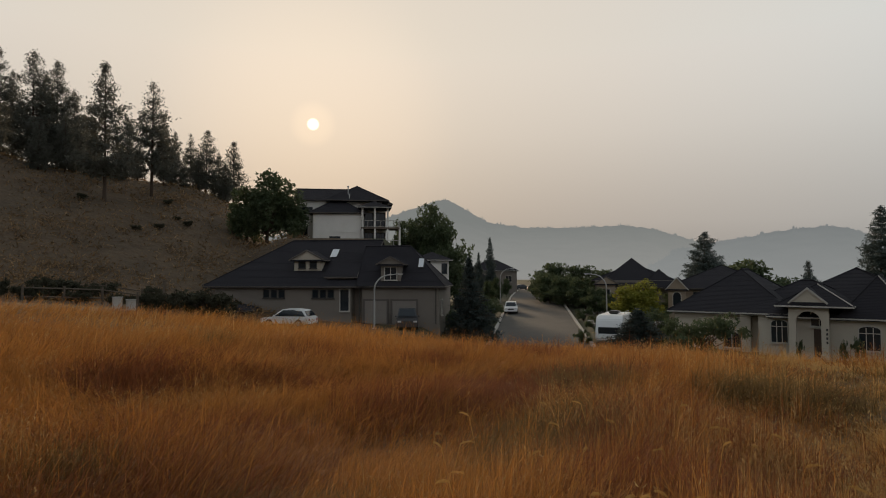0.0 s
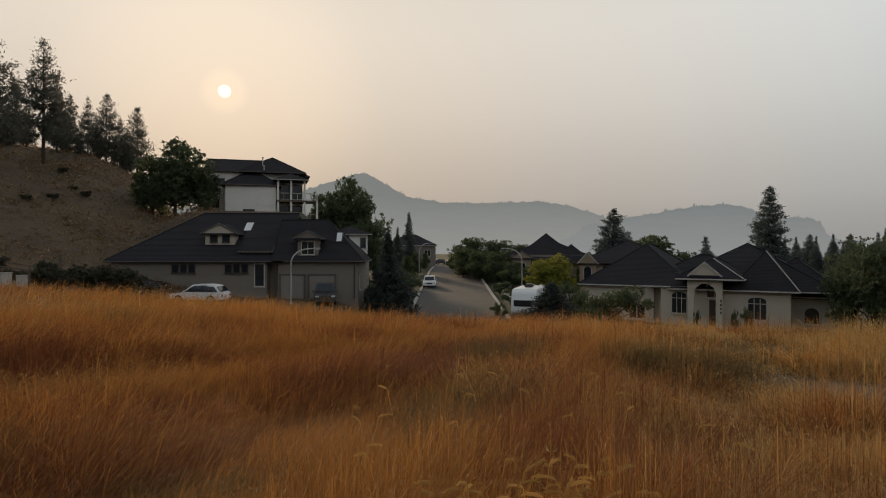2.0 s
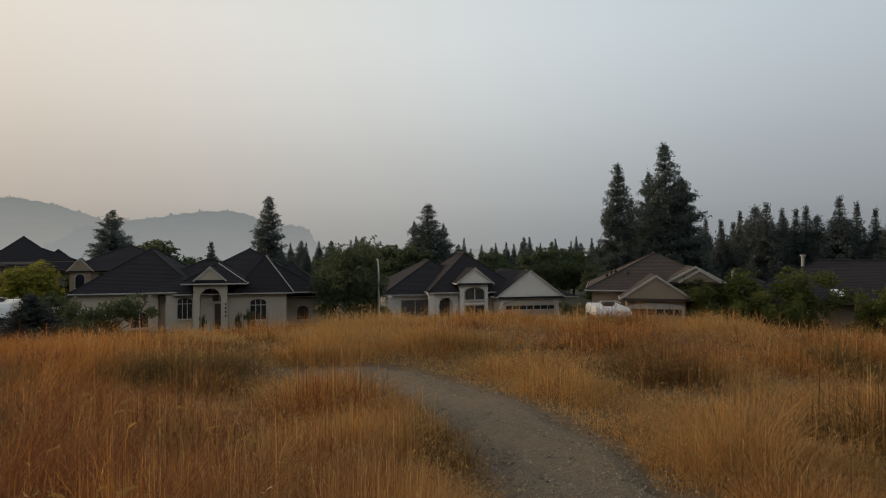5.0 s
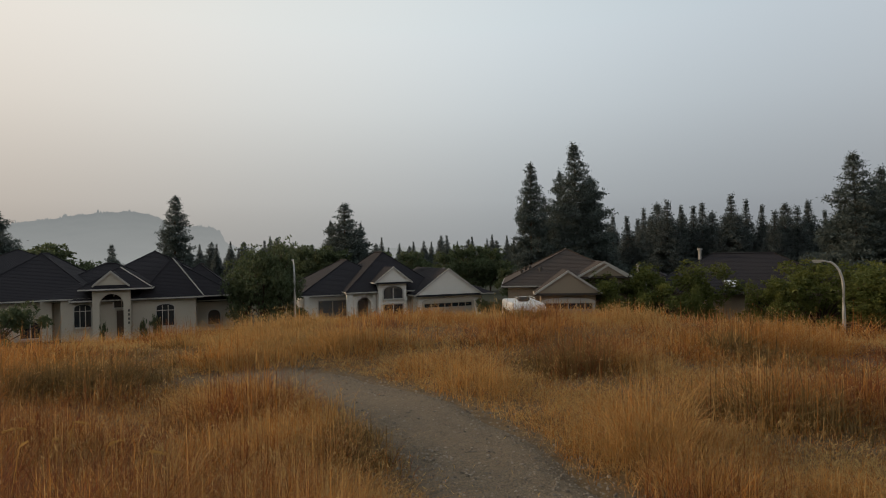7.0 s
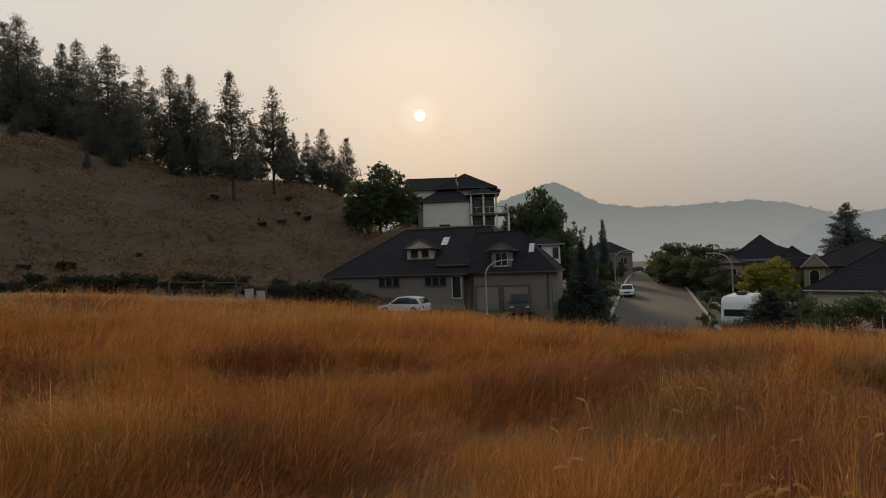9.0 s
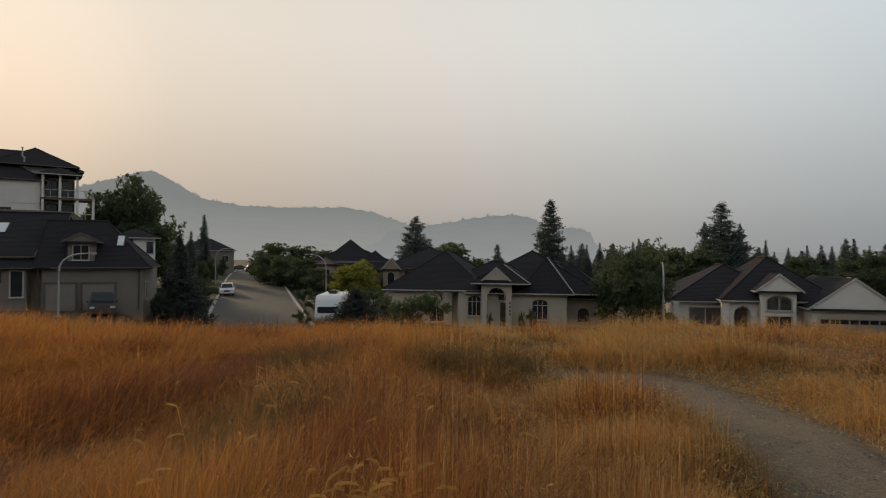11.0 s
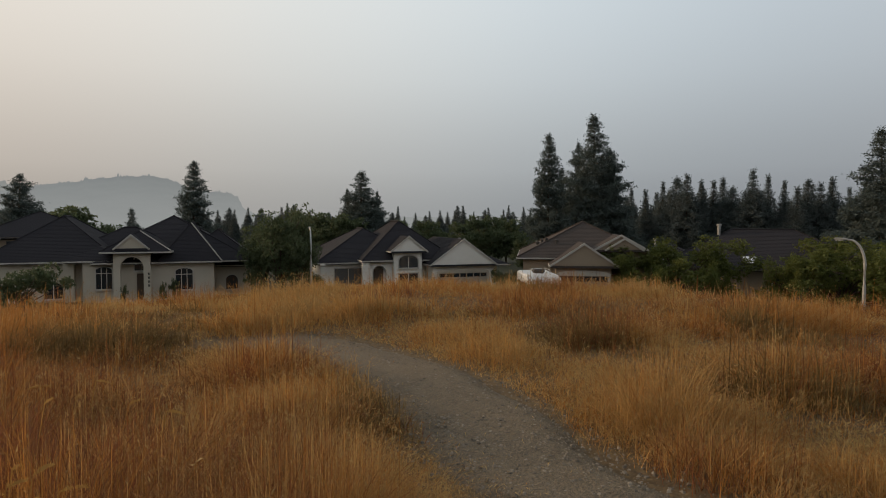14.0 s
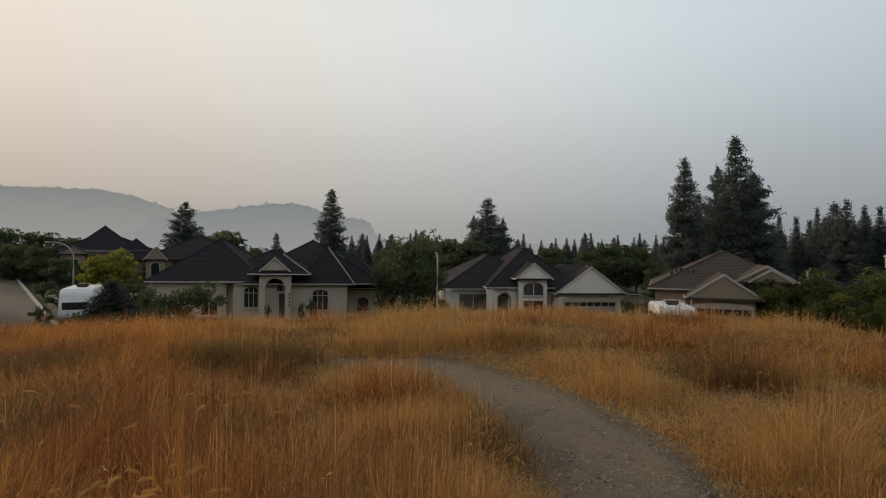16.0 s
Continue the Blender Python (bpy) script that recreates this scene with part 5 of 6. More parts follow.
def car(name, m, label, paint, length, width, tall, style, category):
    """A parked car: local x runs from tail to nose."""
    h = thing(name, m, label, category)
    L, W, H = length / 2, width / 2, tall
    belt = H * 0.58
    low = [(-L, 0.38), (-L + 0.05, 0.30), (L - 0.05, 0.30), (L, 0.42), (L - 0.02, belt * 0.78), (L - 0.12, belt * 0.86), (L * 0.45, belt), (-L + 0.06, belt), (-L, belt * 0.9)]
    bm = prism(bmesh.new(), low, "y", -W, W)
    bmesh.ops.bevel(bm, geom=[e for e in bm.edges], offset=0.05, segments=2, affect="EDGES")
    body = part("body", bm, paint, h)
    if style == "pickup":
        cab = [(-L * 0.15, belt - 0.02), (L * 0.50, belt - 0.02), (L * 0.22, H), (-L * 0.10, H)]
    elif style == "suv":
        cab = [(-L + 0.08, belt - 0.02), (L * 0.50, belt - 0.02), (L * 0.18, H * 0.985), (-L * 0.5, H), (-L + 0.30, H * 0.95)]
    else:
        cab = [(-L + 0.12, belt - 0.02), (L * 0.52, belt - 0.02), (L * 0.12, H * 0.98), (-L * 0.35, H), (-L + 0.55, H * 0.93)]
    bm = prism(bmesh.new(), cab, "y", -W + 0.08, W - 0.08)
    for v in bm.verts:
        if v.co.z > belt + 0.1:
            v.co.y *= 0.86
    bmesh.ops.bevel(bm, geom=[e for e in bm.edges], offset=0.04, segments=2, affect="EDGES")
    cabin = part("cabin", bm, paint, h)
    # glass all round, a little proud of the cabin
    cx = sum(p[0] for p in cab) / len(cab)
    inner = [(cx + (u - cx) * 0.86, belt + 0.06 + (v - belt) * 0.78) for u, v in cab]
    for s in (-1, 1):
        bm = prism(bmesh.new(), inner, "y", s * (W - 0.10), s * (W - 0.075))
        for v in bm.verts:
            if v.co.z > belt + 0.25:
                v.co.y *= 0.875
        part("side_window", bm, "glass", cabin)
    top, foot = cab[2], cab[1]
    for name2, foot, top, push in (("windscreen", cab[1], cab[2], 0.02), ("rear_window", cab[0], cab[-1], -0.02)):
        bm = bmesh.new()
        f, g = Vector((foot[0], 0, foot[1])), Vector((top[0], 0, top[1]))
        a, b = f.lerp(g, 0.15), f.lerp(g, 0.88)
        vs = [bm.verts.new((p.x + push + (0.03 if push > 0 else -0.03), y, p.z + 0.02)) for p, y in ((a, -W * 0.80), (a, W * 0.80), (b, W * 0.68), (b, -W * 0.68))]
        f0 = bm.faces.new(vs)
        r = bmesh.ops.extrude_face_region(bm, geom=[f0])
        bmesh.ops.translate(bm, vec=(-push * 1.6, 0, -0.02), verts=[v for v in r["geom"] if isinstance(v, bmesh.types.BMVert)])
        part(name2, bm, "glass", cabin)
    for s in (-1, 1):
        part("headlight", one_box(L - 0.10, L + 0.015, s * W * 0.72 - 0.17, s * W * 0.72 + 0.17, belt * 0.66, belt * 0.82, bevel=0.03), "lens", body)
        part("tail_light", one_box(-L - 0.015, -L + 0.08, s * W * 0.78 - 0.12, s * W * 0.78 + 0.12, belt * 0.62, belt * 0.86, bevel=0.02), "red", body)
        part("mirror", one_box(L * 0.36, L * 0.36 + 0.14, s * (W + 0.08) - 0.08, s * (W + 0.08) + 0.08, belt + 0.02, belt + 0.16, bevel=0.03), paint, body)
        for x in (-L * 0.60, L * 0.62):
            wheel(h, x, s * (W - 0.10), 0.34)
    part("grille", one_box(L - 0.05, L + 0.02, -W * 0.45, W * 0.45, belt * 0.55, belt * 0.78, bevel=0.02), "trim_dark", body)
    part("bumper", one_box(L - 0.06, L + 0.05, -W * 0.92, W * 0.92, 0.32, 0.52, bevel=0.04), "trim_dark" if style == "pickup" else paint, body)
    return h


def stand(x, y, turn, lift=0.0):
    return pose(x, y, height(x, y) + lift, 0, 0, turn)


sx, sy = at(-0.25, 93)
car("parked_suv", pose(sx + 0.15, sy, street_z(sx, sy) + 0.12, 1.2, 0, -91), "white compact SUV parked at the kerb", "white_paint", 4.6, 1.9, 1.68, "suv", "car")
cx_, cy_ = at(-20.6, 54)
car("parked_car", pose(cx_, cy_, ground_at(-20.6, 54) + 0.02, 0, 0, 172), "white hatchback parked below the grassy crest", "white_paint", 4.5, 1.8, 1.55, "hatch", "car")
cx_, cy_ = at(-9.85, 58)
car("pickup_truck", pose(cx_, cy_, ground_at(-9.85, 58) + 0.0, 0, 0, -80), "dark pickup truck parked before a garage", "dark_paint", 5.4, 1.95, 1.9, "pickup", "pickup truck")
for az, d, turn in ((0.9, 166, 20), (2.1, 158, 5)):
    x, y = at(az, d)
    car("parked_car", pose(x, y, street_z(x, y) + 0.14, 0, 0, turn), "distant dark car parked at the street's end", "dark_paint", 4.4, 1.8, 1.5, "hatch", "car")


def motorhome(m, label, length, width, tall, name, category, glazed=True):
    """Boxy white camper: local x along its length, nose at +x."""
    h = thing(name, m, label, category)
    L, W = length / 2, width / 2
    outline = [(-L, 0.55), (L - 0.5, 0.55), (L, 0.9), (L, 1.5), (L - 0.35, tall - 0.35), (L - 0.8, tall), (-L + 0.25, tall), (-L, tall - 0.3)]
    bm = prism(bmesh.new(), outline, "y", -W, W)
    bmesh.ops.bevel(bm, geom=[e for e in bm.edges], offset=0.09, segments=3, affect="EDGES")
    body = part("body", bm, "white_paint", h)
    for s in (-1, 1):
        part("stripe", one_box(-L + 0.15, L - 0.5, s * (W + 0.006) - 0.006, s * (W + 0.006) + 0.006, 1.0, 1.14), "blue_stripe", body)
        part("stripe", one_box(-L + 0.15, L - 0.7, s * (W + 0.006) - 0.006, s * (W + 0.006) + 0.006, 1.22, 1.28), "trim_dark", body)
        for x in (-L * 0.55, L * 0.1, L * 0.55):
            w = part("window", one_box(x - 0.45, x + 0.45, s * (W + 0.012) - 0.012, s * (W + 0.012) + 0.012, 1.55, 2.1, bevel=0.01), "glass", body)
        for x in (-L * 0.5, L * 0.62):
            wheel(h, x, s * (W - 0.12), 0.36)
    if glazed:
        part("windscreen", one_box(L - 0.14, L + 0.01, -W * 0.78, W * 0.78, 1.35, 1.95, bevel=0.03), "glass", body)
    part("rear_window", one_box(-L - 0.012, -L + 0.05, -W * 0.6, W * 0.6, 1.5, 2.1, bevel=0.01), "glass", body)
    part("stripe", one_box(-L - 0.012, -L + 0.02, -W * 0.9, W * 0.9, 1.0, 1.14), "blue_stripe", body)
    ac = part("air_conditioner", one_box(-0.5, 0.5, -0.4, 0.4, tall, tall + 0.3, bevel=0.08), "trim_dark", h, "dark rooftop air conditioner")
    part("grating", one_box(-0.3, 0.3, -0.25, 0.25, tall + 0.304, tall + 0.32), "metal", ac)
    part("roof_vent", one_box(-L * 0.6 - 0.25, -L * 0.6 + 0.25, -0.25, 0.25, tall, tall + 0.16, bevel=0.04), "trim", h)
    part("roof_rail", tube(bmesh.new(), [(-L * 0.85, W * 0.8, tall), (-L * 0.8, W * 0.8, tall + 0.18), (-L * 0.1, W * 0.8, tall + 0.18), (-L * 0.05, W * 0.8, tall)], 0.025, 6), "metal", h)
    part("bumper", one_box(L - 0.3, L + 0.08, -W * 0.95, W * 0.95, 0.42, 0.62, bevel=0.05), "trim_dark", body)
    return h


x, y = at(9.1, 59)
motorhome(pose(x, y, 1.6 - 0.065 * 57 - 2.95, 0, 0, -108), "white motorhome with blue stripes parked beside a spruce", 6.6, 2.3, 2.95, "motorhome", "motorhome")
x, y = at(60.2, 44)
motorhome(facing(60.2, 45, 1.6 - 0.088 * 43 - 2.7, -80), "white travel trailer parked before a tan house", 6.0, 2.3, 2.7, "travel_trailer", "trailer", False)


# ---- fences and small things below the hill ----
def rail_fence(a, b, name="fence"):
    (ax, ay), (bx, by) = a, b
    h = thing(name, pose(ax, ay, 0), "weathered wooden post and rail fence", "fence")
    n = max(3, int(math.hypot(bx - ax, by - ay) / 2.4))
    pts = []
    for k in range(n + 1):
        x, y = ax + (bx - ax) * k / n, ay + (by - ay) * k / n
        z = height(x, y)
        pts.append(Vector((x - ax, y - ay, z)))
        part("post", one_box(x - ax - 0.06, x - ax + 0.06, y - ay - 0.06, y - ay + 0.06, z - 0.3, z + 1.25), "wood", h)
    for p, q in zip(pts, pts[1:]):
        for zz in (0.45, 1.05):
            part("rail", tube(bmesh.new(), [p + Vector((0, 0, zz)), q + Vector((0, 0, zz))], 0.05, 5), "wood", h)


rail_fence(at(-41, 50), at(-33, 52))
rail_fence(at(-33, 50), at(-27, 55))
rail_fence(at(-38, 60), at(-30, 60))


def utility_box(az, d):
    h = thing("utility_box", facing(az, d, ground_at(az, d)), "small pale utility cabinet near the fence", "utility box")
    part("cabinet", one_box(-0.3, 0.3, -0.25, 0.25, 0, 0.75, bevel=0.04), "trim", h)
    part("lid", one_box(-0.34, 0.34, -0.28, 0.28, 0.75, 0.82, bevel=0.03), "metal", h)


utility_box(-34.5, 46)
utility_box(-33.5, 46.5)


def leaning_post(az, d):
    """Square timber post set in the slope."""
    h = thing("timber_post", facing(az, d, ground_at(az, d)), "short weathered timber post at the fence", "post")
    part("shaft", one_box(-0.1, 0.1, -0.1, 0.1, -0.3, 2.4, bevel=0.02), "wood", h)
    part("cap", one_box(-0.14, 0.14, -0.14, 0.14, 2.4, 2.48, bevel=0.02), "wood", h)


leaning_post(-27.0, 56)
leaning_post(-31.0, 56)


# ---- trail ----
def build_trail():
    pts = []
    for (ax, ay), (bx, by) in zip(TRAIL, TRAIL[1:]):
        for k in range(6):
            pts.append((ax + (bx - ax) * k / 6, ay + (by - ay) * k / 6))
    bm = bmesh.new()
    rows = []
    for i, (x, y) in enumerate(pts):
        (px, py), (qx, qy) = pts[max(i - 1, 0)], pts[min(i + 1, len(pts) - 1)]
        t = Vector((qx - px, qy - py, 0)).normalized()
        side = Vector((t.y, -t.x, 0))
        half = 0.58 + 0.14 * noise.noise(Vector((x * 0.9, y * 0.9, 2)))
        row = []
        for k in range(9):
            u = -1 + 2 * k / 8
            p = Vector((x, y, 0)) + side * half * u
            row.append(bm.verts.new((p.x, p.y, height(p.x, p.y) + 0.012 - 0.06 * abs(u) ** 6 + 0.012 * noise.noise(Vector((p.x * 3, p.y * 3, 1))))))
        rows.append(row)
    for a, b in zip(rows, rows[1:]):
        for k in range(8):
            bm.faces.new((a[k], a[k + 1], b[k + 1], b[k]))
    ob = new("trail", mesh_of("trail", bm, "gravel"))
    for p in ob.data.polygons:
        p.use_smooth = True
    tagged(ob, "grey gravel trail winding through dry grass", "path", kind="structure")
    # loose stones
    rnd = np.random.default_rng(9)
    verts, faces = [], []
    cube = np.array([(-1, -1, 0), (1, -1, 0), (1, 1, 0), (-1, 1, 0), (-0.6, -0.6, 1), (0.6, -0.6, 1), (0.6, 0.6, 1), (-0.6, 0.6, 1)])
    quads = ((0, 1, 5, 4), (1, 2, 6, 5), (2, 3, 7, 6), (3, 0, 4, 7), (4, 5, 6, 7))
    for i in range(9000):
        k = rnd.integers(22, len(pts) - 1)
        x, y = pts[k][0] + rnd.normal(0, 0.36) + rnd.uniform(-0.25, 0.25), pts[k][1] + rnd.normal(0, 0.36) + rnd.uniform(-0.25, 0.25)
        s = 0.004 + 0.011 * rnd.random() ** 5
        a = rnd.uniform(0, 6.28)
        z = height(x, y) + 0.004
        n0 = len(verts)
        sc = rnd.uniform(0.7, 1.3, 3) * s
        for c in cube * sc + rnd.normal(0, 0.15 * s, (8, 3)):
            verts.append((x + c[0] * math.cos(a) - c[1] * math.sin(a), y + c[0] * math.sin(a) + c[1] * math.cos(a), z + max(0.0, c[2])))
        faces += [tuple(n0 + v for v in q) for q in quads]
    me = bpy.data.meshes.new("gravel_stones")
    me.from_pydata(verts, [], faces)
    me.materials.append(M["stone"])
    tagged(new("gravel_stones", me), "loose grey gravel stones on the trail", "gravel", kind="stuff")


M["stone"] = material("gravel_stone", (0.23, 0.19, 0.14), 0.9, spots=((30, (0.17, 0.15, 0.13), 0.7, 0.2),), per="island", per_amount=0.45)
build_trail()

# ---- dry grass ----
def build_grass():
    rnd = np.random.default_rng(21)
    # ground heights on a fine grid, read between its points
    gx, gy = np.arange(-26, 28.01, 0.4), np.arange(-16, 28.01, 0.4)
    table = np.array([[height(x, y) for x in gx] for y in gy])

    def ground_z(x, y):
        u, v = np.clip((x + 26) / 0.4, 0, len(gx) - 1.001), np.clip((y + 16) / 0.4, 0, len(gy) - 1.001)
        i, j = u.astype(int), v.astype(int)
        a, b = u - i, v - j
        return table[j, i] * (1 - a) * (1 - b) + table[j, i + 1] * a * (1 - b) + table[j + 1, i] * (1 - a) * b + table[j + 1, i + 1] * a * b

    def from_trail(x, y):
        best = np.full(len(x), 99.0)
        for (ax, ay), (bx, by) in zip(TRAIL, TRAIL[1:]):
            dx, dy = bx - ax, by - ay
            t = np.clip(((x - ax) * dx + (y - ay) * dy) / (dx * dx + dy * dy), 0, 1)
            best = np.minimum(best, np.hypot(x - ax - t * dx, y - ay - t * dy))
        return best

    waves = [(rnd.uniform(-1, 1, 2), rnd.uniform(0, 6.28)) for _ in range(14)]

    def field(x, y, scale):
        """Smooth values round 0, about -1 to 1, for patches of the given size in metres."""
        return sum(np.sin((x * k[0] + y * k[1]) * 6.28 / scale + p) for k, p in waves) / 4.2

    # rounded tussocks, mostly beside the trail
    mounds = np.stack((rnd.uniform(-24, 26, 1200), rnd.uniform(-14, 26, 1200)), 1)
    mound_h, mound_r, mound_t = 0.20 + 0.66 * rnd.random(1200) ** 1.3, rnd.uniform(0.36, 0.80, 1200), rnd.normal(0, 0.85, 1200)

    def nearest(x, y):
        best, who = np.full(len(x), 1e9), np.zeros(len(x), int)
        for lo in range(0, len(mounds), 200):
            d = (x[:, None] - mounds[None, lo:lo + 200, 0]) ** 2 + (y[:, None] - mounds[None, lo:lo + 200, 1]) ** 2
            k = d.argmin(1)
            m = d[np.arange(len(x)), k]
            better = m < best
            best[better], who[better] = m[better], k[better] + lo
        return np.sqrt(best), who

    blades = {"grass": [], "grass_red": [], "grass_green": [], "grass_pale": []}
    for r0, r1, tufts, per, wide, a0, a1 in ((1.3, 3.2, 1500, 52, 0.0013, -66, 100), (3.2, 6.0, 4000, 32, 0.0020, -66, 100), (6.0, 10.0, 6600, 22, 0.0032, -66, 100), (10.0, 15.0, 12000, 15, 0.0065, -66, 100), (15.0, 22.0, 5000, 8, 0.012, -66, 100), (1.3, 13.0, 5200, 9, 0.006, 100, 294)):
        r = np.sqrt(rnd.uniform(r0 ** 2, r1 ** 2, tufts))
        az = np.radians(rnd.uniform(a0, a1, tufts))
        tx, ty = r * np.sin(az), r * np.cos(az)
        off = from_trail(tx, ty)
        keep = (off > 0.60 + 0.30 * rnd.random(tufts))
        right = (tx > 0.27 * ty + 0.3 * field(tx, ty, 6.0))      # the looser, clumped side by the trail
        clump = field(tx, ty, 2.4)
        keep &= ~(right & (clump < -0.9) & (rnd.random(tufts) < 0.6))
        tx, ty, off, right, clump = tx[keep], ty[keep], off[keep], right[keep], clump[keep]
        n = len(tx)
        md, mk = nearest(tx, ty)
        dome = np.sqrt(np.clip(1 - (md / mound_r[mk] / 1.15) ** 2, 0.03, 1))
        tall = np.where(right, 0.06 + mound_h[mk] * dome, 0.48 + 0.13 * field(tx, ty, 3.5) + 0.18 * dome * mound_h[mk]) * rnd.uniform(0.8, 1.15, n)
        tall *= np.where(right & (np.hypot(tx, ty) > 9), 0.86, 1.0)
        tall *= np.clip(0.28 + (off - 0.6) * 0.9, 0.28, 1.0)
        tint = 0.5 * field(tx, ty, 5.0) + 0.85 * mound_t[mk] + rnd.normal(0, 0.40, n)
        out = np.arctan2(ty - mounds[mk, 1], tx - mounds[mk, 0])
        lean_a = np.where(right, out, 0.25 + 0.9 * field(tx, ty, 9.0) + 0.8 * field(tx + 5, ty + 3, 2.2))
        lean = np.where(right, 0.10 + 0.75 * np.clip(md / mound_r[mk], 0, 1), 0.92 + 0.26 * field(tx + 9, ty, 3.0))
        kind = np.where(tint > 0.75, "grass_pale", np.where(tint < -0.85, "grass_red", "grass"))
        kind = np.where((field(tx + 30, ty - 7, 3.2) > 1.15) & (rnd.random(n) < 0.75), "grass_green", kind)
        kind = np.where(right & (kind == "grass") & (off < 3.2) & (tx > 0.5 * ty) & (rnd.random(n) < 0.5), "grass_pale", kind)
        kind = np.where((~right) & (kind == "grass_pale") & (rnd.random(n) < 0.6), "grass", kind)
        kind = np.where(right & (kind == "grass") & (rnd.random(n) < 0.30), "grass_pale", kind)
        kind = np.where(right & (mk % 15 == 0) & (rnd.random(n) < 0.7), "grass_green", kind)
        # a rust-red stand of grass ahead of the viewpoint
        bearing = np.degrees(np.arctan2(tx, ty)) + 5 * field(tx, ty, 2.0)
        kind = np.where((bearing > 17) & (bearing < 46) & (np.hypot(tx, ty) < 5.0) & (kind != "grass_green") & (rnd.random(n) < 0.42), "grass_red", kind)
        kind = np.where((bearing > 2) & (bearing < 25) & (np.hypot(tx, ty) > 3.0) & (np.hypot(tx, ty) < 8.5) & (rnd.random(n) < 0.45), "grass_red", kind)
        # dark weedy patches in the stand
        for paz, pr, rad in ((6.8, 9.3, 0.75), (22.4, 9.4, 0.85), (-37.5, 5.6, 0.40)):
            px, py = at(paz, pr)
            inside = np.hypot(tx - px, ty - py) < rad * rnd.uniform(0.7, 1.1, n)
            kind = np.where(inside & (rnd.random(n) < 0.9), "grass_green", kind)
            tall = np.where(inside, 0.62, tall)
        for name in blades:
            s = kind == name
            m = int(s.sum())
            if not m:
                continue
            rep = lambda v: np.repeat(v[s], per)
            k = m * per
            spread = 0.05 + 0.010 * r1
            bx, by = rep(tx) + rnd.normal(0, spread, k), rep(ty) + rnd.normal(0, spread, k)
            h = rep(tall) * (0.30 + 0.85 * rnd.random(k) ** 0.75)
            a = rep(lean_a) + rnd.normal(0, 1, k) * np.where(rep(right), 1.7, 1.1)
            l = np.clip(rep(lean) + rnd.normal(0, 1, k) * np.where(rep(right), 0.70, 0.45), 0.02, 1.5)
            wild = rnd.random(k) < np.where(rep(right), 0.52, 0.36)
            l = np.where(wild, rnd.uniform(0.7, 1.5, k), l)
            ok = from_trail(bx, by) > 0.54 + 0.12 * rnd.random(k)
            blades[name].append([v[ok] for v in (bx, by, h, a, l, np.full(k, wide) * rnd.uniform(0.7, 1.4, k))])
    labels = {"grass": "tall golden-orange dry grass leaning in the wind", "grass_red": "rust-red dry grass among the golden stems", "grass_green": "low olive-green weeds in the dry grass", "grass_pale": "pale straw-coloured dry grass beside the trail"}
    for name, rows in blades.items():
        bx, by, h, a, l, w = (np.concatenate(c) for c in zip(*rows))
        if name == "grass_green":
            h = h * 0.8
            w = w * 1.6
        n = len(bx)
        z = ground_z(bx, by) - 0.02
        dx, dy = np.cos(a), np.sin(a)
        face = rnd.uniform(0, 3.14, n)
        sx, sy = np.cos(face) * w, np.sin(face) * w
        top = h * np.sqrt(np.clip(1 - (l * 0.62) ** 2, 0.12, 1))
        v = np.empty((n, 7, 3))
        for q, (f, g, ww) in enumerate(((0.0, 0.0, 1.0), (0.45, 0.16, 0.85), (0.8, 0.52, 0.55))):
            cx, cy, cz = bx + dx * l * h * g, by + dy * l * h * g, z + top * (f if q < 2 else 0.84)
            v[:, 2 * q] = np.stack((cx - sx * ww, cy - sy * ww, cz), 1)
            v[:, 2 * q + 1] = np.stack((cx + sx * ww, cy + sy * ww, cz), 1)
        v[:, 6] = np.stack((bx + dx * l * h, by + dy * l * h, z + top * np.where(l > 0.6, 0.9, 1.0)), 1)
        # stems farther off have one joint less
        away = np.hypot(bx, by)
        full, thin, plain = v[away < 6.2], v[(away >= 6.2) & (away < 11)][:, [0, 1, 2, 3, 6]], v[away >= 11][:, [0, 1, 6]]
        co, index, total, used_v = [], [], [], 0
        for group, loops, sizes in ((full, (0, 1, 3, 2, 2, 3, 5, 4, 4, 5, 6), (4, 4, 3)), (thin, (0, 1, 3, 2, 2, 3, 4), (4, 3)), (plain, (0, 1, 2), (3,))):
            k, m = len(group), group.shape[1]
            co.append(group.ravel())
            index.append((used_v + np.arange(k)[:, None] * m + np.array(loops)).ravel())
            total.append(np.tile(sizes, k))
            used_v += k * m
        co, index, total = np.concatenate(co), np.concatenate(index), np.concatenate(total)
        me = bpy.data.meshes.new(name)
        me.vertices.add(used_v)
        me.loops.add(len(index))
        me.polygons.add(len(total))
        me.vertices.foreach_set("co", co)
        me.loops.foreach_set("vertex_index", index)
        me.polygons.foreach_set("loop_start", np.cumsum(total) - total)
        me.polygons.foreach_set("loop_total", total)
        me.update(calc_edges=True)
        me.materials.append(M[name])
        tagged(new("dry_grass" if name != "grass_green" else "weeds", me), labels[name], "grass" if name != "grass_green" else "weeds", kind="stuff")
        if name in ("grass", "grass_pale"):
            feathers(v[:, 6], v[:, 2], rnd, name)


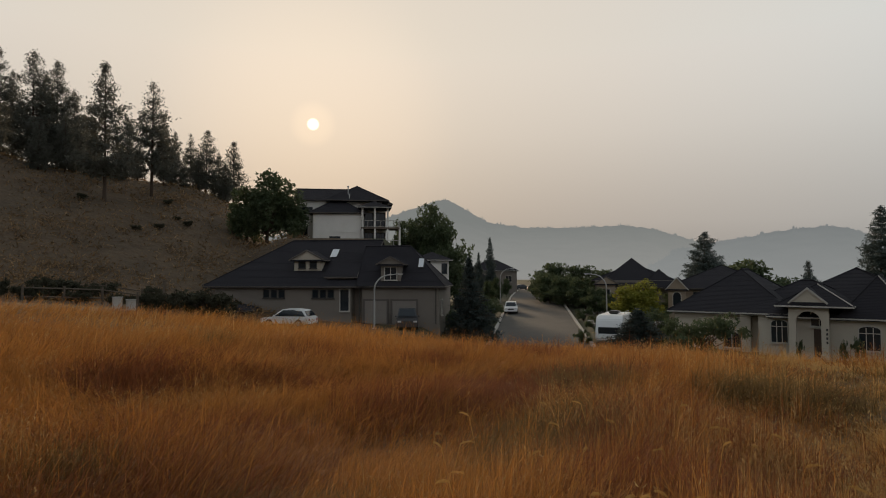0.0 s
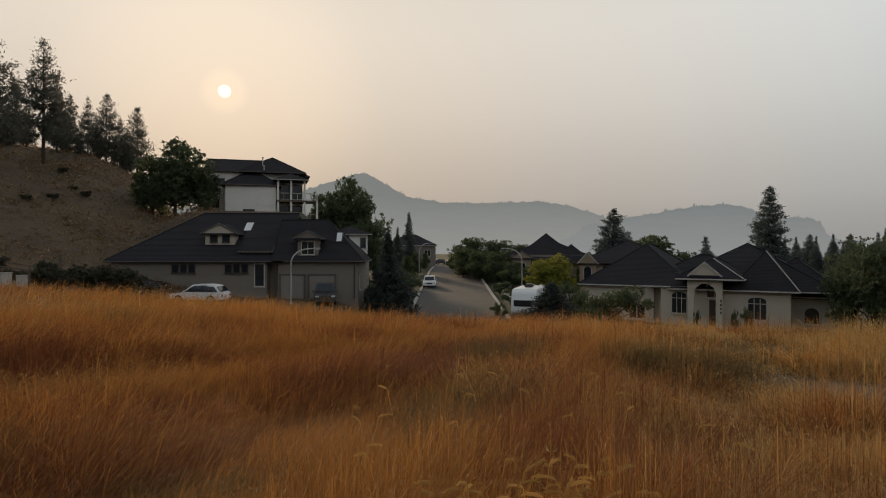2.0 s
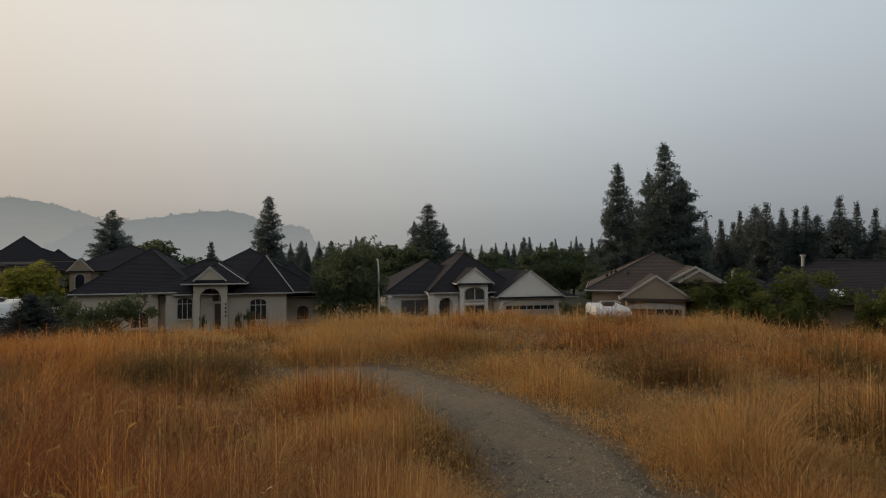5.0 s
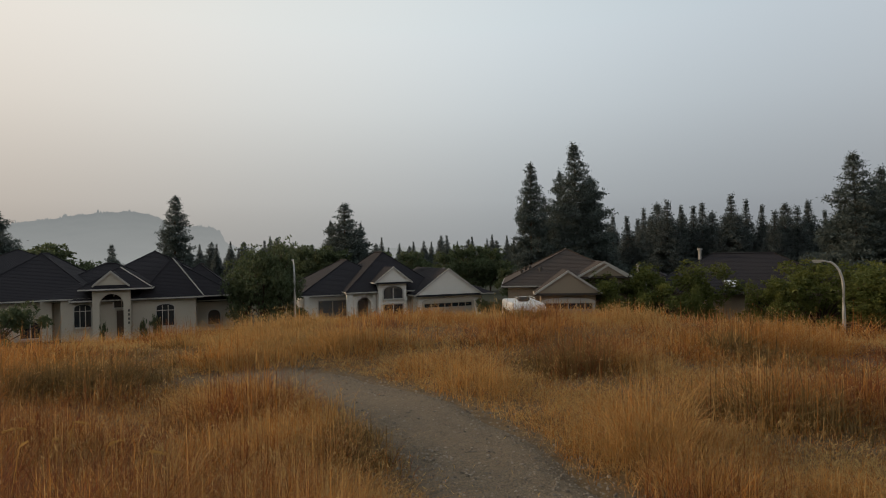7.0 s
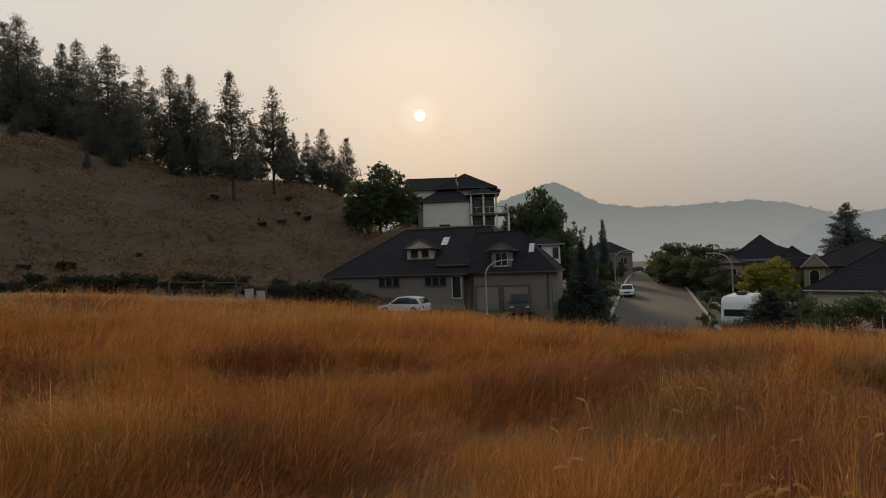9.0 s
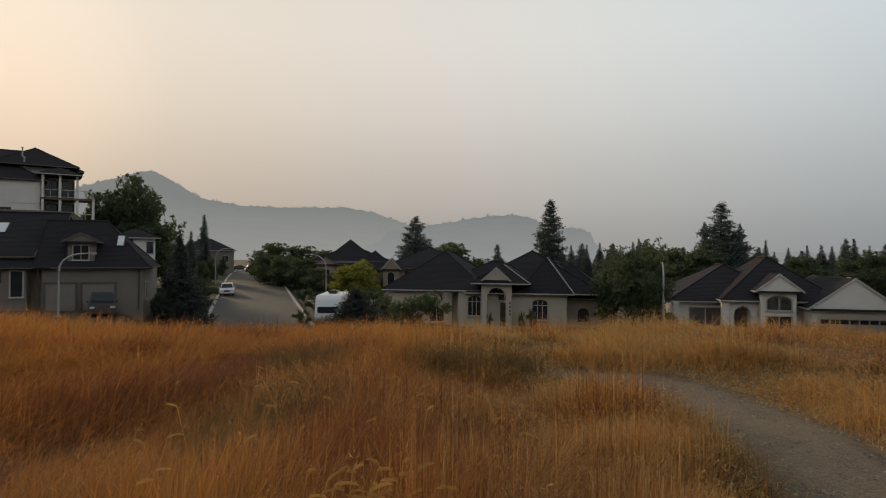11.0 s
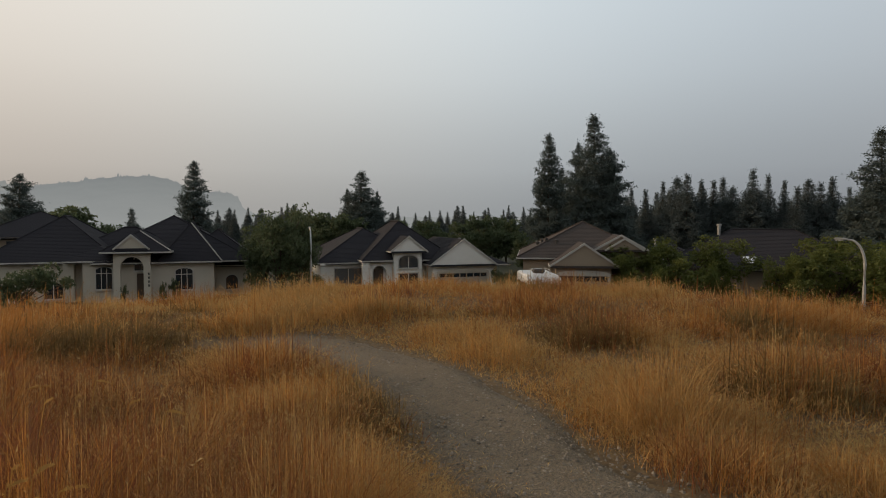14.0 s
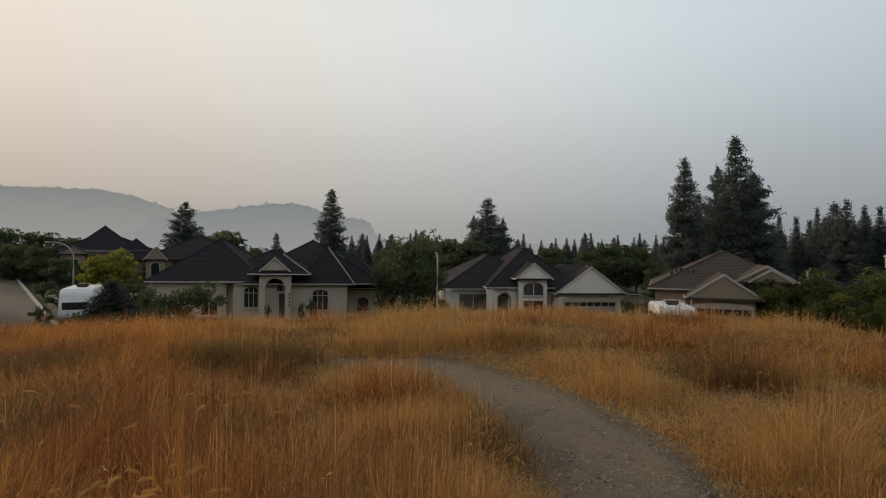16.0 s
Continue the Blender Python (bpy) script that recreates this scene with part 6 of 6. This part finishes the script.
def feathers(tips, below, rnd, name):
    """Loose seed branches at the tips of some stems."""
    pick = rnd.random(len(tips)) < (0.30 if name == "grass" else 0.42)
    t, b = tips[pick], below[pick]
    per = 4
    n = len(t) * per
    f = rnd.uniform(0.25, 1.2, n)[:, None]
    c = np.repeat(b, per, 0) * (1 - f) + np.repeat(t, per, 0) * f
    far = np.hypot(c[:, 0], c[:, 1])
    s = ((0.006 + 0.0010 * far) * rnd.uniform(0.7, 1.6, n) * (1.0 if name == "grass" else 1.5))[:, None]
    d = rnd.normal(size=(n, 3))
    d[:, 2] = np.abs(d[:, 2]) + 0.3
    d /= np.linalg.norm(d, axis=1)[:, None]
    e = rnd.normal(size=(n, 3)) * 0.16
    v = np.stack((c, c + (d + e) * s, c + d * s * 1.8), 1)
    me = bpy.data.meshes.new("grass_seeds")
    me.vertices.add(n * 3)
    me.loops.add(n * 3)
    me.polygons.add(n)
    me.vertices.foreach_set("co", v.ravel())
    me.loops.foreach_set("vertex_index", np.arange(n * 3))
    me.polygons.foreach_set("loop_start", np.arange(n) * 3)
    me.polygons.foreach_set("loop_total", np.full(n, 3))
    me.update(calc_edges=True)
    me.materials.append(M["seed_dark" if name == "grass" else "seed"])
    tagged(new("grass_seeds", me), "fine feathery seed branches on the dry grass", "grass seeds", kind="stuff")


M["grass_red"] = material("rust_dry_grass", (0.24, 0.085, 0.030), 0.75, spots=((0.5, (0.18, 0.07, 0.03), 0.8, 0.15),), per="island", per_amount=0.45, translucent=0.4)
M["grass_pale"] = material("straw_dry_grass", (0.46, 0.25, 0.075), 0.7, spots=((0.5, (0.42, 0.22, 0.06), 0.8, 0.15), (1.3, (0.58, 0.40, 0.17), 0.6, 0.2)), per="island", per_amount=0.4, translucent=0.45)
M["grass_green"] = material("olive_weeds", (0.180, 0.112, 0.042), 0.75, spots=((0.8, (0.22, 0.145, 0.05), 0.8, 0.15),), per="island", per_amount=0.4, translucent=0.3)
M["seed_dark"] = material("rusty_seed_heads", (0.42, 0.19, 0.055), 0.8, spots=((3, (0.38, 0.18, 0.06), 0.7, 0.2),), per="island", per_amount=0.35, translucent=0.4)
build_grass()


M["plume"] = material("golden_plumes", (0.60, 0.37, 0.11), 0.85, spots=((8, (0.48, 0.27, 0.07), 0.7, 0.2),), per="island", per_amount=0.25, translucent=0.4)


def build_plumes():
    """Soft nodding seed plumes near the viewpoint, with their stalks."""
    rnd = np.random.default_rng(33)
    verts, faces = [], []
    for i in range(284):
        if i < 250:
            az, r = rnd.normal(11, 5.0), 1.75 + 1.1 * rnd.random() ** 1.5
        elif i < 262:
            az, r = rnd.uniform(-38, -33), rnd.uniform(2.0, 2.3)
        else:
            az, r = rnd.uniform(-10, 26), rnd.uniform(3, 6)
        x, y = at(az, r)
        if path_offset(x, y) < 0.8:
            continue
        z, h = height(x, y), rnd.uniform(0.42, 0.70)
        a = rnd.uniform(-0.9, 1.1) + (math.pi if rnd.random() < 0.25 else 0)
        ln, fat = rnd.uniform(0.055, 0.10), rnd.uniform(0.005, 0.009)
        stalk = [Vector((x, y, z)), Vector((x + 0.03 * math.cos(a), y + 0.03 * math.sin(a), z + h * 0.6)), Vector((x + 0.09 * math.cos(a), y + 0.09 * math.sin(a), z + h))]
        bend = Vector((math.cos(a), math.sin(a), rnd.uniform(-0.2, 0.6))).normalized()
        spine = stalk + [stalk[2] + bend * ln * 0.3, stalk[2] + bend * ln * 0.7 - Vector((0, 0, ln * 0.08)), stalk[2] + bend * ln - Vector((0, 0, ln * 0.25))]
        radii = [0.0015, 0.0013, 0.003, fat, fat * 0.85, 0.002]
        n0 = len(verts)
        for p, rr in zip(spine, radii):
            for k in range(6):
                verts.append(p + Vector((math.cos(k * 1.047), 0.6 * math.sin(k * 1.047), math.sin(k * 1.047))) * rr * rnd.uniform(0.85, 1.15))
        for s in range(5):
            for k in range(6):
                faces.append((n0 + s * 6 + k, n0 + s * 6 + (k + 1) % 6, n0 + s * 6 + 6 + (k + 1) % 6, n0 + s * 6 + 6 + k))
        for q in range(34):
            p = spine[3 if q % 2 else 4].lerp(spine[2 if q % 2 else 5], rnd.random() * 0.8)
            d = Vector(rnd.normal(size=3)).normalized()
            n1 = len(verts)
            o = p + d * fat * 0.7
            verts += [o, o + d * 0.010 + bend * 0.008 + Vector((0, 0, 0.002)), o + bend * 0.004]
            faces.append((n1, n1 + 1, n1 + 2))
    me = bpy.data.meshes.new("seed_plumes")
    me.from_pydata(verts, [], faces)
    me.materials.append(M["plume"])
    tagged(new("seed_plumes", me), "golden fluffy seed plumes on thin stalks", "seed heads", kind="stuff")


build_plumes()
